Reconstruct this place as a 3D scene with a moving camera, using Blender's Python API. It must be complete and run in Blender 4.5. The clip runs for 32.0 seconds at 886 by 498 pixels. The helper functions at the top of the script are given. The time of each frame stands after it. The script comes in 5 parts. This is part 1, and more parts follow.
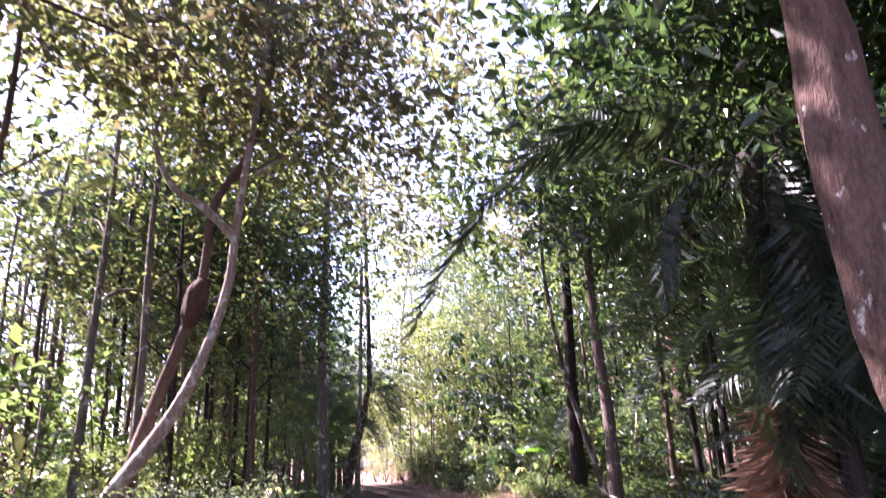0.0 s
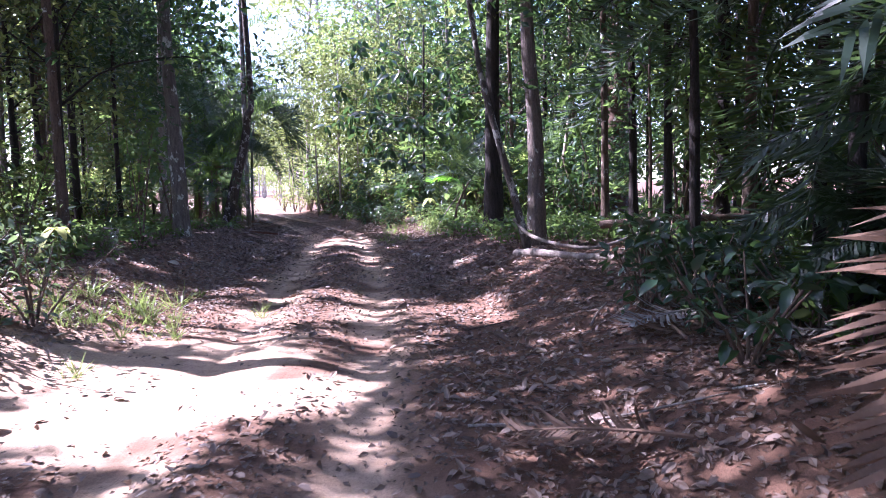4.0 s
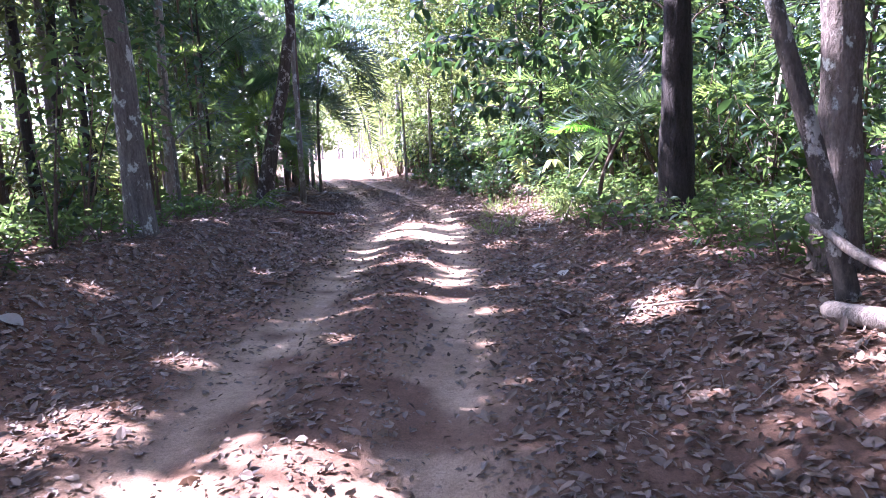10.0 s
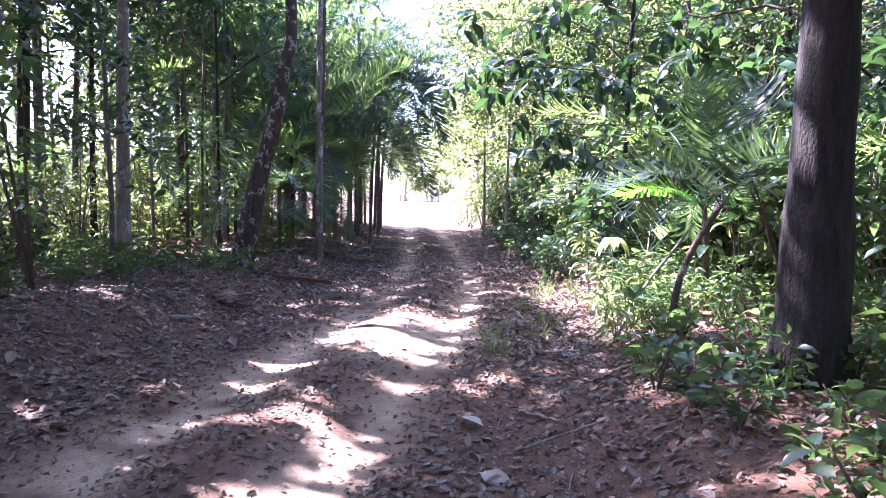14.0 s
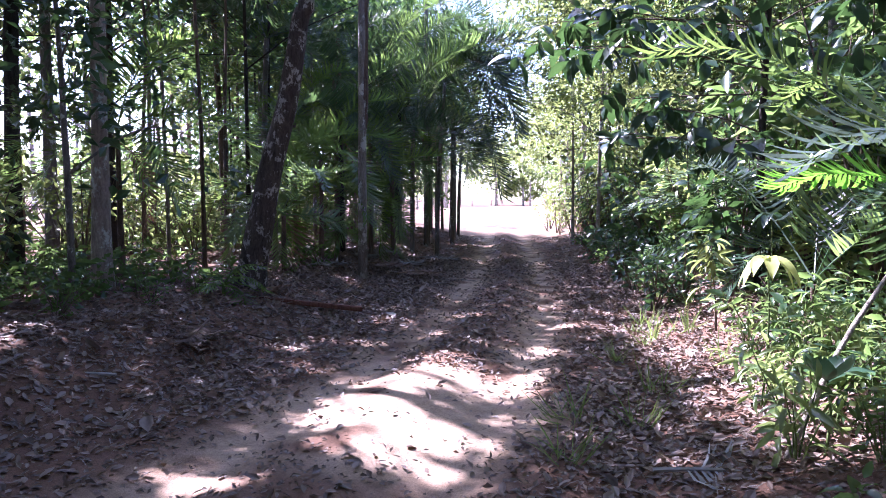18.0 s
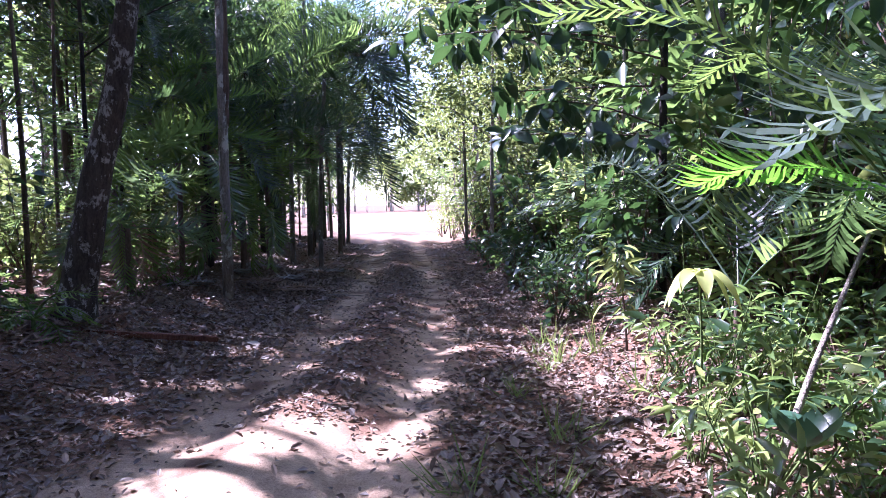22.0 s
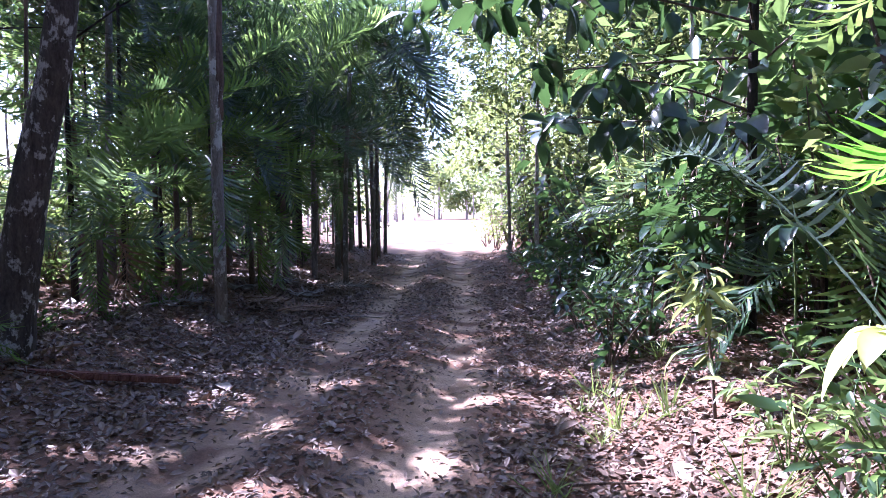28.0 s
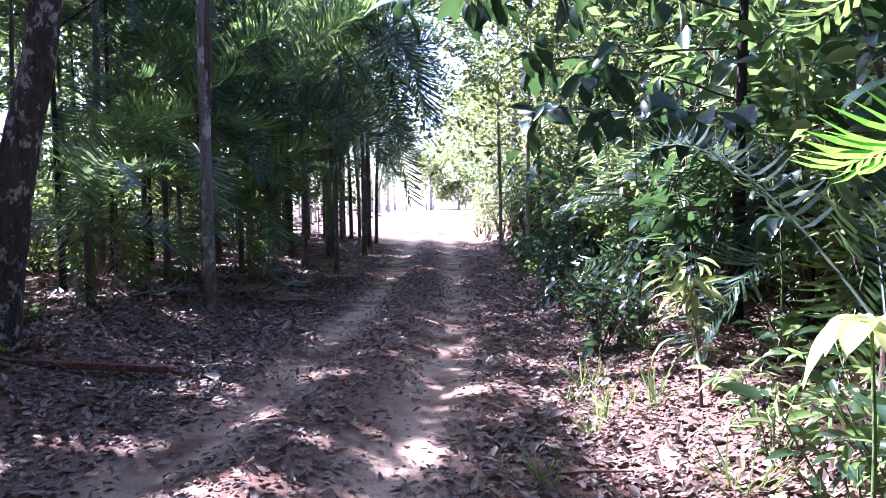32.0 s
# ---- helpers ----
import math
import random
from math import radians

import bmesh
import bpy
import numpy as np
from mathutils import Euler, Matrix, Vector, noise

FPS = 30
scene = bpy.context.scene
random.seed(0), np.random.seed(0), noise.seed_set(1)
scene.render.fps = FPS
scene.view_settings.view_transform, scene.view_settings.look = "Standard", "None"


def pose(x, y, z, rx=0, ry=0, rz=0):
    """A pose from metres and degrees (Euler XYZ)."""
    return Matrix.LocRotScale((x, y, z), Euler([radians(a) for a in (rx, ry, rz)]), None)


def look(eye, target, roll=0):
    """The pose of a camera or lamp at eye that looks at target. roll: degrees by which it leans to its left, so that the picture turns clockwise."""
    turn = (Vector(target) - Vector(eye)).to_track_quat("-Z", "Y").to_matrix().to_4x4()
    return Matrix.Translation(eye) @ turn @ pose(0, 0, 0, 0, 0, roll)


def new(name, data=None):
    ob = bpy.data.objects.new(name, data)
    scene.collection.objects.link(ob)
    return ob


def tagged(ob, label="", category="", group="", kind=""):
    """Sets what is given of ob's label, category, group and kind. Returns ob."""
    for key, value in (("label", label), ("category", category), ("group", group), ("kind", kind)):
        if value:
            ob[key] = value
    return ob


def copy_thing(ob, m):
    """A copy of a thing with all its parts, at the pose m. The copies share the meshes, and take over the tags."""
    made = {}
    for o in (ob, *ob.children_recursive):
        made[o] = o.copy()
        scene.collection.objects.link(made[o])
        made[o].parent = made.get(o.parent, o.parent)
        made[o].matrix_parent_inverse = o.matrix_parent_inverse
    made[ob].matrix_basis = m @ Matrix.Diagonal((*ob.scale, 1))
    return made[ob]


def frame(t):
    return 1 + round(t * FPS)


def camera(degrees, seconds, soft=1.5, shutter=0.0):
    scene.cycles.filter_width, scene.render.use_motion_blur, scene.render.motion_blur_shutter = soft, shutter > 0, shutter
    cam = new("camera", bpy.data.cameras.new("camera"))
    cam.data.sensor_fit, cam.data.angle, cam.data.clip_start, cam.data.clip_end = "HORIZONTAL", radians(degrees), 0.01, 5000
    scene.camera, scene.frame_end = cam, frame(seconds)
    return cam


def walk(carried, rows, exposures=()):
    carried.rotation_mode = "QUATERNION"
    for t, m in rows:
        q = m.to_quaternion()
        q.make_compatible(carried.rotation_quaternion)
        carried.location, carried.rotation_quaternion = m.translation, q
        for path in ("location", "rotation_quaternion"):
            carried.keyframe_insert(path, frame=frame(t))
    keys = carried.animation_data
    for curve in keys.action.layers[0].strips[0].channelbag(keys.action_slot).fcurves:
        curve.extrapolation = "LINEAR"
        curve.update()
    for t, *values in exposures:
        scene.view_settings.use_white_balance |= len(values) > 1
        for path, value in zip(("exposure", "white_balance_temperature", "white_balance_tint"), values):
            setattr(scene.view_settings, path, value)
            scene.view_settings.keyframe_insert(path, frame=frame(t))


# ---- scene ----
cam = camera(65.1, 32.0, soft=0.6, shutter=0.25)
PATH = [
    (0, (0.654, 3.584, 1.508), (0.585, 5.499, 2.083), -1.8),
    (0.5, (0.646, 4.187, 1.464), (0.664, 6.164, 1.763), -2.1),
    (1, (0.636, 4.711, 1.382), (0.533, 6.705, 1.488), -1.6),
    (1.5, (0.58, 5.181, 1.362), (0.614, 7.18, 1.303), -1.5),
    (2, (0.424, 5.983, 1.364), (0.57, 7.978, 1.359), 0.2),
    (2.5, (0.51, 6.38, 1.288), (0.577, 8.377, 1.212), -2.2),
    (4.5, (1.498, 8.261, 1.52), (1.624, 10.248, 1.335), -1.2),
    (5, (1.574, 8.893, 1.499), (1.558, 10.887, 1.348), -2.1),
    (5.5, (1.641, 9.461, 1.557), (1.576, 11.459, 1.536), -0.5),
    (6, (1.672, 10.053, 1.561), (1.574, 12.05, 1.496), -0.3),
    (6.5, (1.639, 10.578, 1.561), (1.557, 12.572, 1.422), -3.3),
    (7, (1.557, 11.21, 1.549), (1.399, 13.202, 1.457), -3.3),
    (7.5, (1.505, 11.788, 1.527), (1.365, 13.775, 1.341), -4.3),
    (8, (1.511, 12.358, 1.501), (1.223, 14.333, 1.385), -2.4),
    (8.5, (1.394, 12.87, 1.495), (1.103, 14.848, 1.439), -2.6),
    (9, (1.333, 13.402, 1.486), (1.057, 15.379, 1.37), -0.9),
    (9.5, (1.287, 13.951, 1.471), (0.981, 15.919, 1.288), -0.7),
    (10, (1.249, 14.517, 1.437), (1.062, 16.487, 1.146), -2.7),
    (10.5, (1.369, 15.108, 1.428), (1.076, 17.073, 1.192), 0.1),
    (11, (1.48, 15.668, 1.47), (1.289, 17.655, 1.338), -0.5),
    (11.5, (1.693, 16.312, 1.489), (1.478, 18.295, 1.345), -1.3),
    (12, (1.844, 16.843, 1.46), (1.508, 18.8, 1.228), -1.4),
    (12.5, (2.049, 17.393, 1.486), (1.824, 19.349, 1.138), -1.3),
    (13, (2.217, 17.864, 1.481), (1.945, 19.832, 1.254), 1.4),
    (13.5, (2.29, 18.317, 1.592), (1.8, 20.25, 1.434), 2.0),
    (15.5, (2.288, 20.252, 1.555), (1.751, 22.17, 1.376), -0.7),
    (16, (2.338, 20.575, 1.547), (1.62, 22.432, 1.359), 2.0),
    (16.5, (2.281, 20.8, 1.545), (1.431, 22.601, 1.357), 0.9),
    (17, (2.118, 21.117, 1.542), (1.415, 22.984, 1.4), -0.2),
    (17.5, (1.986, 21.431, 1.507), (1.274, 23.3, 1.473), 1.0),
    (18, (1.871, 21.728, 1.515), (1.095, 23.565, 1.37), 0.1),
    (18.5, (1.742, 21.978, 1.507), (1.22, 23.904, 1.382), -1.4),
    (19, (1.719, 22.271, 1.473), (1.218, 24.203, 1.347), -0.1),
    (19.5, (1.711, 22.492, 1.497), (1.195, 24.423, 1.431), 1.1),
    (20, (1.626, 22.667, 1.473), (1.146, 24.606, 1.384), 1.1),
    (20.5, (1.544, 22.779, 1.492), (1.139, 24.735, 1.404), 1.2),
    (21, (1.581, 22.826, 1.496), (1.11, 24.768, 1.406), -1.1),
    (21.5, (1.587, 22.872, 1.504), (1.146, 24.818, 1.366), 0.3),
    (22, (1.663, 22.933, 1.509), (1.166, 24.866, 1.378), -0.9),
    (22.5, (1.708, 22.979, 1.5), (1.13, 24.889, 1.372), -0.5),
    (23, (1.721, 23.066, 1.475), (1.095, 24.953, 1.257), -1.1),
    (23.5, (1.633, 23.228, 1.481), (1.019, 25.127, 1.341), -0.8),
    (24, (1.551, 23.423, 1.46), (1.041, 25.341, 1.22), -1.0),
    (24.5, (1.529, 23.675, 1.473), (0.977, 25.591, 1.314), -2.1),
    (25, (1.497, 23.876, 1.459), (0.861, 25.764, 1.29), 0.0),
    (25.5, (1.422, 24.218, 1.455), (0.835, 26.126, 1.332), -0.5),
    (27.5, (1.496, 24.646, 1.491), (0.858, 26.538, 1.384), -0.9),
    (28, (1.476, 24.638, 1.487), (0.842, 26.532, 1.382), -0.9),
    (28.5, (1.497, 24.661, 1.491), (0.853, 26.551, 1.37), -1.3),
    (29, (1.487, 24.663, 1.488), (0.865, 26.561, 1.391), -1.3),
    (29.5, (1.486, 24.662, 1.49), (0.852, 26.557, 1.402), -1.6),
    (30, (1.486, 24.658, 1.489), (0.854, 26.554, 1.405), -1.1),
    (30.5, (1.497, 24.671, 1.488), (0.858, 26.563, 1.381), -0.2),
    (31, (1.498, 24.655, 1.485), (0.875, 26.552, 1.375), -0.1),
    (31.5, (1.49, 24.657, 1.479), (0.859, 26.55, 1.349), 0.1),
    (32, (1.497, 24.651, 1.48), (0.885, 26.551, 1.347), -0.8),
]
walk(cam, [(t, look(eye, target, roll)) for t, eye, target, roll in PATH], [(0.0, 3.05, 6250, 49), (1.0, 3.08, 5950, 42), (2.5, 2.85, 5450, 38), (6.0, 2.85, 5350, 38), (8.0, 3.0, 5300, 33), (10.0, 3.57, 5400, 37), (11.5, 3.78, 5200, 37), (13.5, 3.72, 5350, 37), (16.0, 3.3, 5500, 36), (17.0, 3.12, 5350, 37), (20.0, 2.74, 5300, 38), (22.0, 2.72, 5250, 38), (25.0, 2.97, 5250, 35), (28.0, 3.04, 5150, 38), (32.0, 3.07, 5150, 38)])

# ---- world, sun ----
SUN_AZ = radians(160)            # towards the sun, from +x anticlockwise
SUN_EL = radians(47)
SUN = Vector((math.cos(SUN_EL) * math.cos(SUN_AZ), math.cos(SUN_EL) * math.sin(SUN_AZ), math.sin(SUN_EL)))
world = bpy.data.worlds.new("sky")
scene.world = world
world.use_nodes = True
wn = world.node_tree.nodes
sky = wn.new("ShaderNodeTexSky")
sky.sky_type, sky.sun_disc = "NISHITA", False
sky.sun_elevation, sky.sun_rotation = SUN_EL, math.pi / 2 - SUN_AZ
world.node_tree.links.new(sky.outputs[0], wn["Background"].inputs[0])
wn["Background"].inputs[1].default_value = 0.105
sun_data = bpy.data.lights.new("sun", "SUN")
sun_data.energy, sun_data.angle, sun_data.color = 5.0, radians(0.6), (1.0, 0.95, 0.88)
sun = new("sun", sun_data)
sun.rotation_mode = "QUATERNION"
sun.rotation_quaternion = SUN.to_track_quat("Z", "Y")

# ---- small numeric tools ----
rng = np.random.default_rng(7)


def lattice(ix, iy, seed):
    v = np.sin(ix * 127.1 + iy * 311.7 + seed * 74.7) * 43758.5453
    return v - np.floor(v)


def vnoise(x, y, size, seed=0):
    """Smooth value noise, 0 to 1."""
    x, y = np.asarray(x, float) / size, np.asarray(y, float) / size
    ix, iy = np.floor(x), np.floor(y)
    fx, fy = x - ix, y - iy
    fx, fy = fx * fx * (3 - 2 * fx), fy * fy * (3 - 2 * fy)
    a, b = lattice(ix, iy, seed), lattice(ix + 1, iy, seed)
    c, d = lattice(ix, iy + 1, seed), lattice(ix + 1, iy + 1, seed)
    return (a * (1 - fx) + b * fx) * (1 - fy) + (c * (1 - fx) + d * fx) * fy


def smooth(a, b, v):
    u = np.clip((np.asarray(v, float) - a) / (b - a), 0, 1)
    return u * u * (3 - 2 * u)


TRACK_Y = [-60, 0, 8, 14, 18.5, 24, 29, 32, 37, 44, 52, 60, 90, 140]
TRACK_X = [0.5, 0.5, 0.4, 0.35, 0.2, -0.1, -0.7, -1.4, -2.9, -5.2, -7.9, -10.5, -20, -36]


def centre(y):
    y = np.asarray(y, float)
    return sum(np.interp(y + o, TRACK_Y, TRACK_X) for o in (-2, -1, 0, 1, 2)) / 5


CLEAR_Y, CLEAR_HALF, CLEAR_WIDE = 100.0, 50.0, 7.5       # the sunlit clearing at the track's end


def clearing(x, y):
    """Under 1 within the clearing."""
    return np.hypot((x - centre(y)) / CLEAR_WIDE, (np.asarray(y, float) - CLEAR_Y) / CLEAR_HALF)


def height(x, y):
    """The ground: a worn track between low banks."""
    x, y = np.asarray(x, float), np.asarray(y, float)
    d = x - centre(y)
    open_end = 1 - smooth(46, 54, y)
    bank = ((0.46 - 0.11 * smooth(24, 28, y)) * smooth(1.65, 3.35, -d) + 0.36 * smooth(1.7, 3.4, d)) * (0.15 + 0.85 * open_end)
    ruts = sum(np.exp(-((d - o) / 0.27) ** 2) for o in (-0.68, 0.66)) * open_end
    hump = 0.05 * np.exp(-(d / 0.45) ** 2)
    rough = (vnoise(x, y, 1.9, 1) - 0.5) * 0.03 + (vnoise(x, y, 0.5, 2) - 0.5) * 0.010 + (vnoise(x, y, 0.17, 3) - 0.5) * 0.012
    far = (vnoise(x, y, 9.0, 4) - 0.5) * 0.5 * smooth(4, 12, np.abs(d)) * open_end
    return bank - 0.055 * ruts + hump + rough + far


def ground_z(x, y):
    return float(height(x, y))


# ---- meshes from arrays ----
def mesh_np(name, verts, faces, material=None, shade=False):
    """A mesh from an array of vertices and a list of face arrays (each with one corner count)."""
    me = bpy.data.meshes.new(name)
    faces = [np.asarray(f, np.int32) for f in (faces if isinstance(faces, list) else [faces]) if len(f)]
    me.vertices.add(len(verts))
    me.vertices.foreach_set("co", np.asarray(verts, np.float32).ravel())
    loops = np.concatenate([f.ravel() for f in faces])
    counts = np.concatenate([np.full(len(f), f.shape[1], np.int32) for f in faces])
    me.loops.add(len(loops))
    me.loops.foreach_set("vertex_index", loops)
    me.polygons.add(len(counts))
    me.polygons.foreach_set("loop_start", np.concatenate([[0], np.cumsum(counts)[:-1]]).astype(np.int32))
    me.polygons.foreach_set("use_smooth", np.full(len(counts), shade))
    me.update(calc_edges=True)
    if material:
        me.materials.append(material)
    return me


def part(name, me, parent, label="", at=None):
    ob = new(name, me)
    ob.parent = parent
    if at is not None:
        ob.matrix_basis = at
    return tagged(ob, label) if label else ob


def root(name, x, y, z, label, category, group="", kind="", turn=0.0):
    ob = new(name)
    ob.empty_display_size = 0.1
    ob.matrix_basis = pose(x, y, z, 0, 0, turn)
    return tagged(ob, label, category, group, kind)


def unit(v):
    v = np.asarray(v, float)
    return v / np.maximum(np.linalg.norm(v, axis=-1, keepdims=True), 1e-9)


def spline(points, n):
    """Catmull-Rom through the points, n samples."""
    p = np.asarray(points, float)
    p = np.vstack([2 * p[0] - p[1], p, 2 * p[-1] - p[-2]])
    s = np.linspace(0, len(p) - 3 - 1e-6, n)
    i, u = s.astype(int), (s % 1)[:, None]
    a, b, c, d = p[i], p[i + 1], p[i + 2], p[i + 3]
    return 0.5 * (2 * b + (c - a) * u + (2 * a - 5 * b + 4 * c - d) * u**2 + (3 * b - a - 3 * c + d) * u**3)


def tube(path, radii, sides=10, lump=0.0, seed=0, flute=0.0):
    """A closed tube along a path; lump: uneven girth; flute: ridges."""
    path, radii = np.asarray(path, float), np.asarray(radii, float) * np.ones(len(path))
    tang = unit(np.gradient(path, axis=0))
    ref = np.array([0.9, 0.3, 0.1]) if abs(tang[0] @ (0.9, 0.3, 0.1)) < 0.85 else np.array([0.0, 0.2, 1.0])
    u = unit(np.cross(tang, ref))
    w = np.cross(tang, u)
    a = np.linspace(0, 2 * math.pi, sides, endpoint=False)
    along = np.arange(len(path))[:, None] * 0.6
    swell = 1 + lump * (2 * vnoise(np.cos(a)[None] * 1.3 + seed * 3.1 + along * 0.35, np.sin(a)[None] * 1.3 + along, 1.0, seed) - 1)
    swell = swell + flute * np.cos(a * 5 + seed)[None] * np.linspace(1, 0, len(path))[:, None] ** 4
    ring = radii[:, None, None] * swell[..., None] * (np.cos(a)[None, :, None] * u[:, None] + np.sin(a)[None, :, None] * w[:, None])
    v = (path[:, None] + ring).reshape(-1, 3)
    i = np.arange(len(path) - 1)[:, None] * sides + np.arange(sides)[None]
    j = np.arange(len(path) - 1)[:, None] * sides + (np.arange(sides)[None] + 1) % sides
    f = np.stack([i, j, j + sides, i + sides], -1).reshape(-1, 4)
    n = len(v)
    v = np.vstack([v, path[:1], path[-1:]])
    k = np.arange(sides)
    caps = np.concatenate([np.stack([np.full(sides, n), (k + 1) % sides, k], -1),
                           np.stack([np.full(sides, n + 1), n - sides + k, n - sides + (k + 1) % sides], -1)])
    return v, [f, caps]


def joined(pieces):
    """Several (verts, [faces]) as one."""
    vs, fs, base = [], {}, 0
    for v, faces in pieces:
        vs.append(v)
        for f in faces:
            fs.setdefault(f.shape[1], []).append(np.asarray(f) + base)
        base += len(v)
    return np.vstack(vs), [np.vstack(f) for f in fs.values()]


SMALL_LEAF = (np.array([[0, 0, 0], [0.45, 0.5, 0.09], [1, 0, -0.10], [0.45, -0.5, 0.09]]),
              np.array([[0, 1, 2], [0, 2, 3]]))
BROAD_LEAF = (np.array([[0, 0, 0], [0.32, 0, 0.03], [0.7, 0, 0.0], [1, 0, -0.14], [0.28, 0.46, 0.10], [0.66, 0.40, 0.05],
                        [0.28, -0.46, 0.10], [0.66, -0.40, 0.05]]),
              np.array([[0, 1, 4], [1, 5, 4], [1, 2, 5], [2, 3, 5], [0, 6, 1], [1, 6, 7], [1, 7, 2], [2, 7, 3]]))
FLAT_LEAF = (np.array([[0, 0, 0], [0.28, 0.44, 0.08], [0.7, 0.36, 0.12], [1, 0, 0.02], [0.7, -0.36, 0.02], [0.28, -0.44, 0.10]]),
             np.array([[0, 2, 1], [0, 3, 2], [0, 4, 3], [0, 5, 4]]))
STRAP_LEAF = (np.array([[0, 0.15, 0], [0, -0.15, 0], [0.3, 0.5, 0.02], [0.3, -0.5, 0.02], [0.65, 0.42, -0.05], [0.65, -0.42, -0.05], [1, 0, -0.18]]),
              np.array([[0, 1, 3], [0, 3, 2], [2, 3, 5], [2, 5, 4], [4, 5, 6]]))


def leaves(p, d, n, length, width, shape):
    """Leaves at points p, growing along d, with faces towards n."""
    d = unit(d)
    side = unit(np.cross(n, d))
    up = np.cross(d, side)
    t, tri = shape
    ln, wd = (np.asarray(q, float) * np.ones(len(p)) for q in (length, width))
    v = p[:, None] + t[None, :, :1] * (ln[:, None, None] * d[:, None]) + t[None, :, 1:2] * (wd[:, None, None] * side[:, None]) + t[None, :, 2:] * (ln[:, None, None] * up[:, None])
    f = (np.arange(len(p))[:, None, None] * len(t) + tri[None]).reshape(-1, 3)
    return v.reshape(-1, 3), [f]


def randdir(g, n, flat=1.0, lift=0.0):
    v = g.normal(size=(n, 3))
    v[:, 2] = v[:, 2] * flat + lift
    return unit(v)


# ---- where the canopy lets the sun through: gaps over the track ----
GAPS = [(-0.5, 12.8, 1.6, 1.4), (0.05, 15.8, 1.0, 0.9), (2.1, 15.5, 0.7, 0.9), (0.7, 16.6, 0.3, 0.25), (0.95, 14.45, 0.4, 0.35), (1.6, 14.2, 0.35, 0.3), (-1.7, 16.3, 1.2, 0.8), (0.5, 17.05, 0.45, 0.4), (-1.2, 17.9, 0.4, 0.4), (-0.66, 24.65, 0.5, 0.3), (-2.0, 29.35, 0.5, 0.2), (-2.75, 40.2, 0.6, 0.7), (1.85, 31.9, 0.35, 0.3), (-1.1, 15.6, 1.3, 1.3), (0.0, 17.4, 0.4, 0.55), (2.5, 19.9, 0.25, 0.35), (-0.05, 25.6, 0.95, 0.75), (-0.6, 23.9, 0.45, 0.35),
        (0.55, 21.8, 0.25, 0.4), (2.6, 20.2, 0.25, 0.22), (0.45, 24.2, 0.35, 0.35), (1.15, 30.0, 0.5, 0.85), (0.3, 27.5, 0.25, 0.28), (-0.3, 26.8, 0.85, 0.7), (0.1, 28.5, 0.25, 0.36), (-1.5, 30.0, 0.3, 0.2),
        (-1.83, 32.1, 0.35, 0.3), (-3.5, 42.3, 0.5, 0.7), (-3.5, 29.9, 0.9, 0.35), (0.53, 9.46, 0.65, 0.5), (2.0, 8.9, 0.45, 0.27), (-3.0, 14.0, 1.9, 2.0), (2.8, 27.4, 1.3, 2.0), (1.6, 28.9, 0.65, 0.9), (-2.5, 30.2, 0.5, 0.4),
        (-3.8, 31.4, 0.4, 0.45), (-4.4, 33.5, 0.4, 0.4), (-4.7, 29.4, 0.6, 0.6), (-5.5, 27.0, 0.9, 0.8), (-6.2, 24.5, 0.9, 0.9), (-5.2, 35.5, 0.4, 0.4), (-5.2, 21.5, 0.7, 0.7), (-6.4, 31.0, 0.9, 0.8), (-7.0, 28.6, 0.9, 0.9), (-3.2, 32.6, 0.35, 0.3), (-5.6, 33.0, 0.6, 0.5), (-6.6, 35.2, 0.8, 0.7), (-5.9, 37.6, 0.5, 0.5), (-8.2, 33.4, 0.9, 0.9), (-4.4, 30.6, 0.35, 0.3), (3.7, 24.6, 0.55, 0.5), (3.6, 29.6, 0.9, 1.0), (3.2, 31.2, 0.6, 0.6)]



def sunlit(p):
    """1 where the sun ray through p meets the ground in a gap of the canopy."""
    k = p[:, 2] / SUN.z
    x, y = p[:, 0] - SUN.x * k, p[:, 1] - SUN.y * k
    s = np.zeros(len(p))
    wob = (vnoise(x, y, 0.5, 11) - 0.5) * 0.7
    for gx, gy, a, b in GAPS:
        s = np.maximum(s, 1 - smooth(0.75, 1.1, np.hypot((x - gx) / a, (y - gy) / b) + wob))
    dapple = vnoise(x * 0.75, y * 1.5, 0.42, 12) * 0.65 + vnoise(x, y, 1.7, 13) * 0.35
    d = x - centre(y)
    need = 0.65 - (0.15 * smooth(2.8, 4.5, -d) + 0.27 * smooth(4.8, 6.8, -d)) * smooth(15, 19, y) * (0.6 + 0.4 * np.maximum(smooth(31, 28, y), smooth(8.5, 10.5, -d))) - 0.1 * smooth(2.8, 4.5, -d) * smooth(18, 15, y) - 0.14 * smooth(2.0, 3.2, d) * smooth(24.5, 26.5, y) + 0.2 * smooth(1.0, 2.2, d) * smooth(18.6, 17.2, y) + 0.14 * smooth(2.6, 3.2, d) * smooth(18.5, 19.5, y) * smooth(25, 24, y) - 0.05 * smooth(0.3, 0.9, d) * smooth(2.9, 2.3, d) * smooth(18.4, 19.6, y)
    s = np.maximum(s, smooth(need, need + 0.04, dapple))
    s = np.maximum(s, 1 - smooth(0.7, 1.0, clearing(x, y)))
    return s


# ---- materials ----
def material(name):
    m = bpy.data.materials.new(name)
    m.use_nodes = True
    n = m.node_tree
    return m, n, n.nodes["Principled BSDF"]


def node(n, kind, **values):
    q = n.nodes.new(kind)
    for key, value in values.items():
        q.inputs[key.replace("_", " ")].default_value = value
    return q


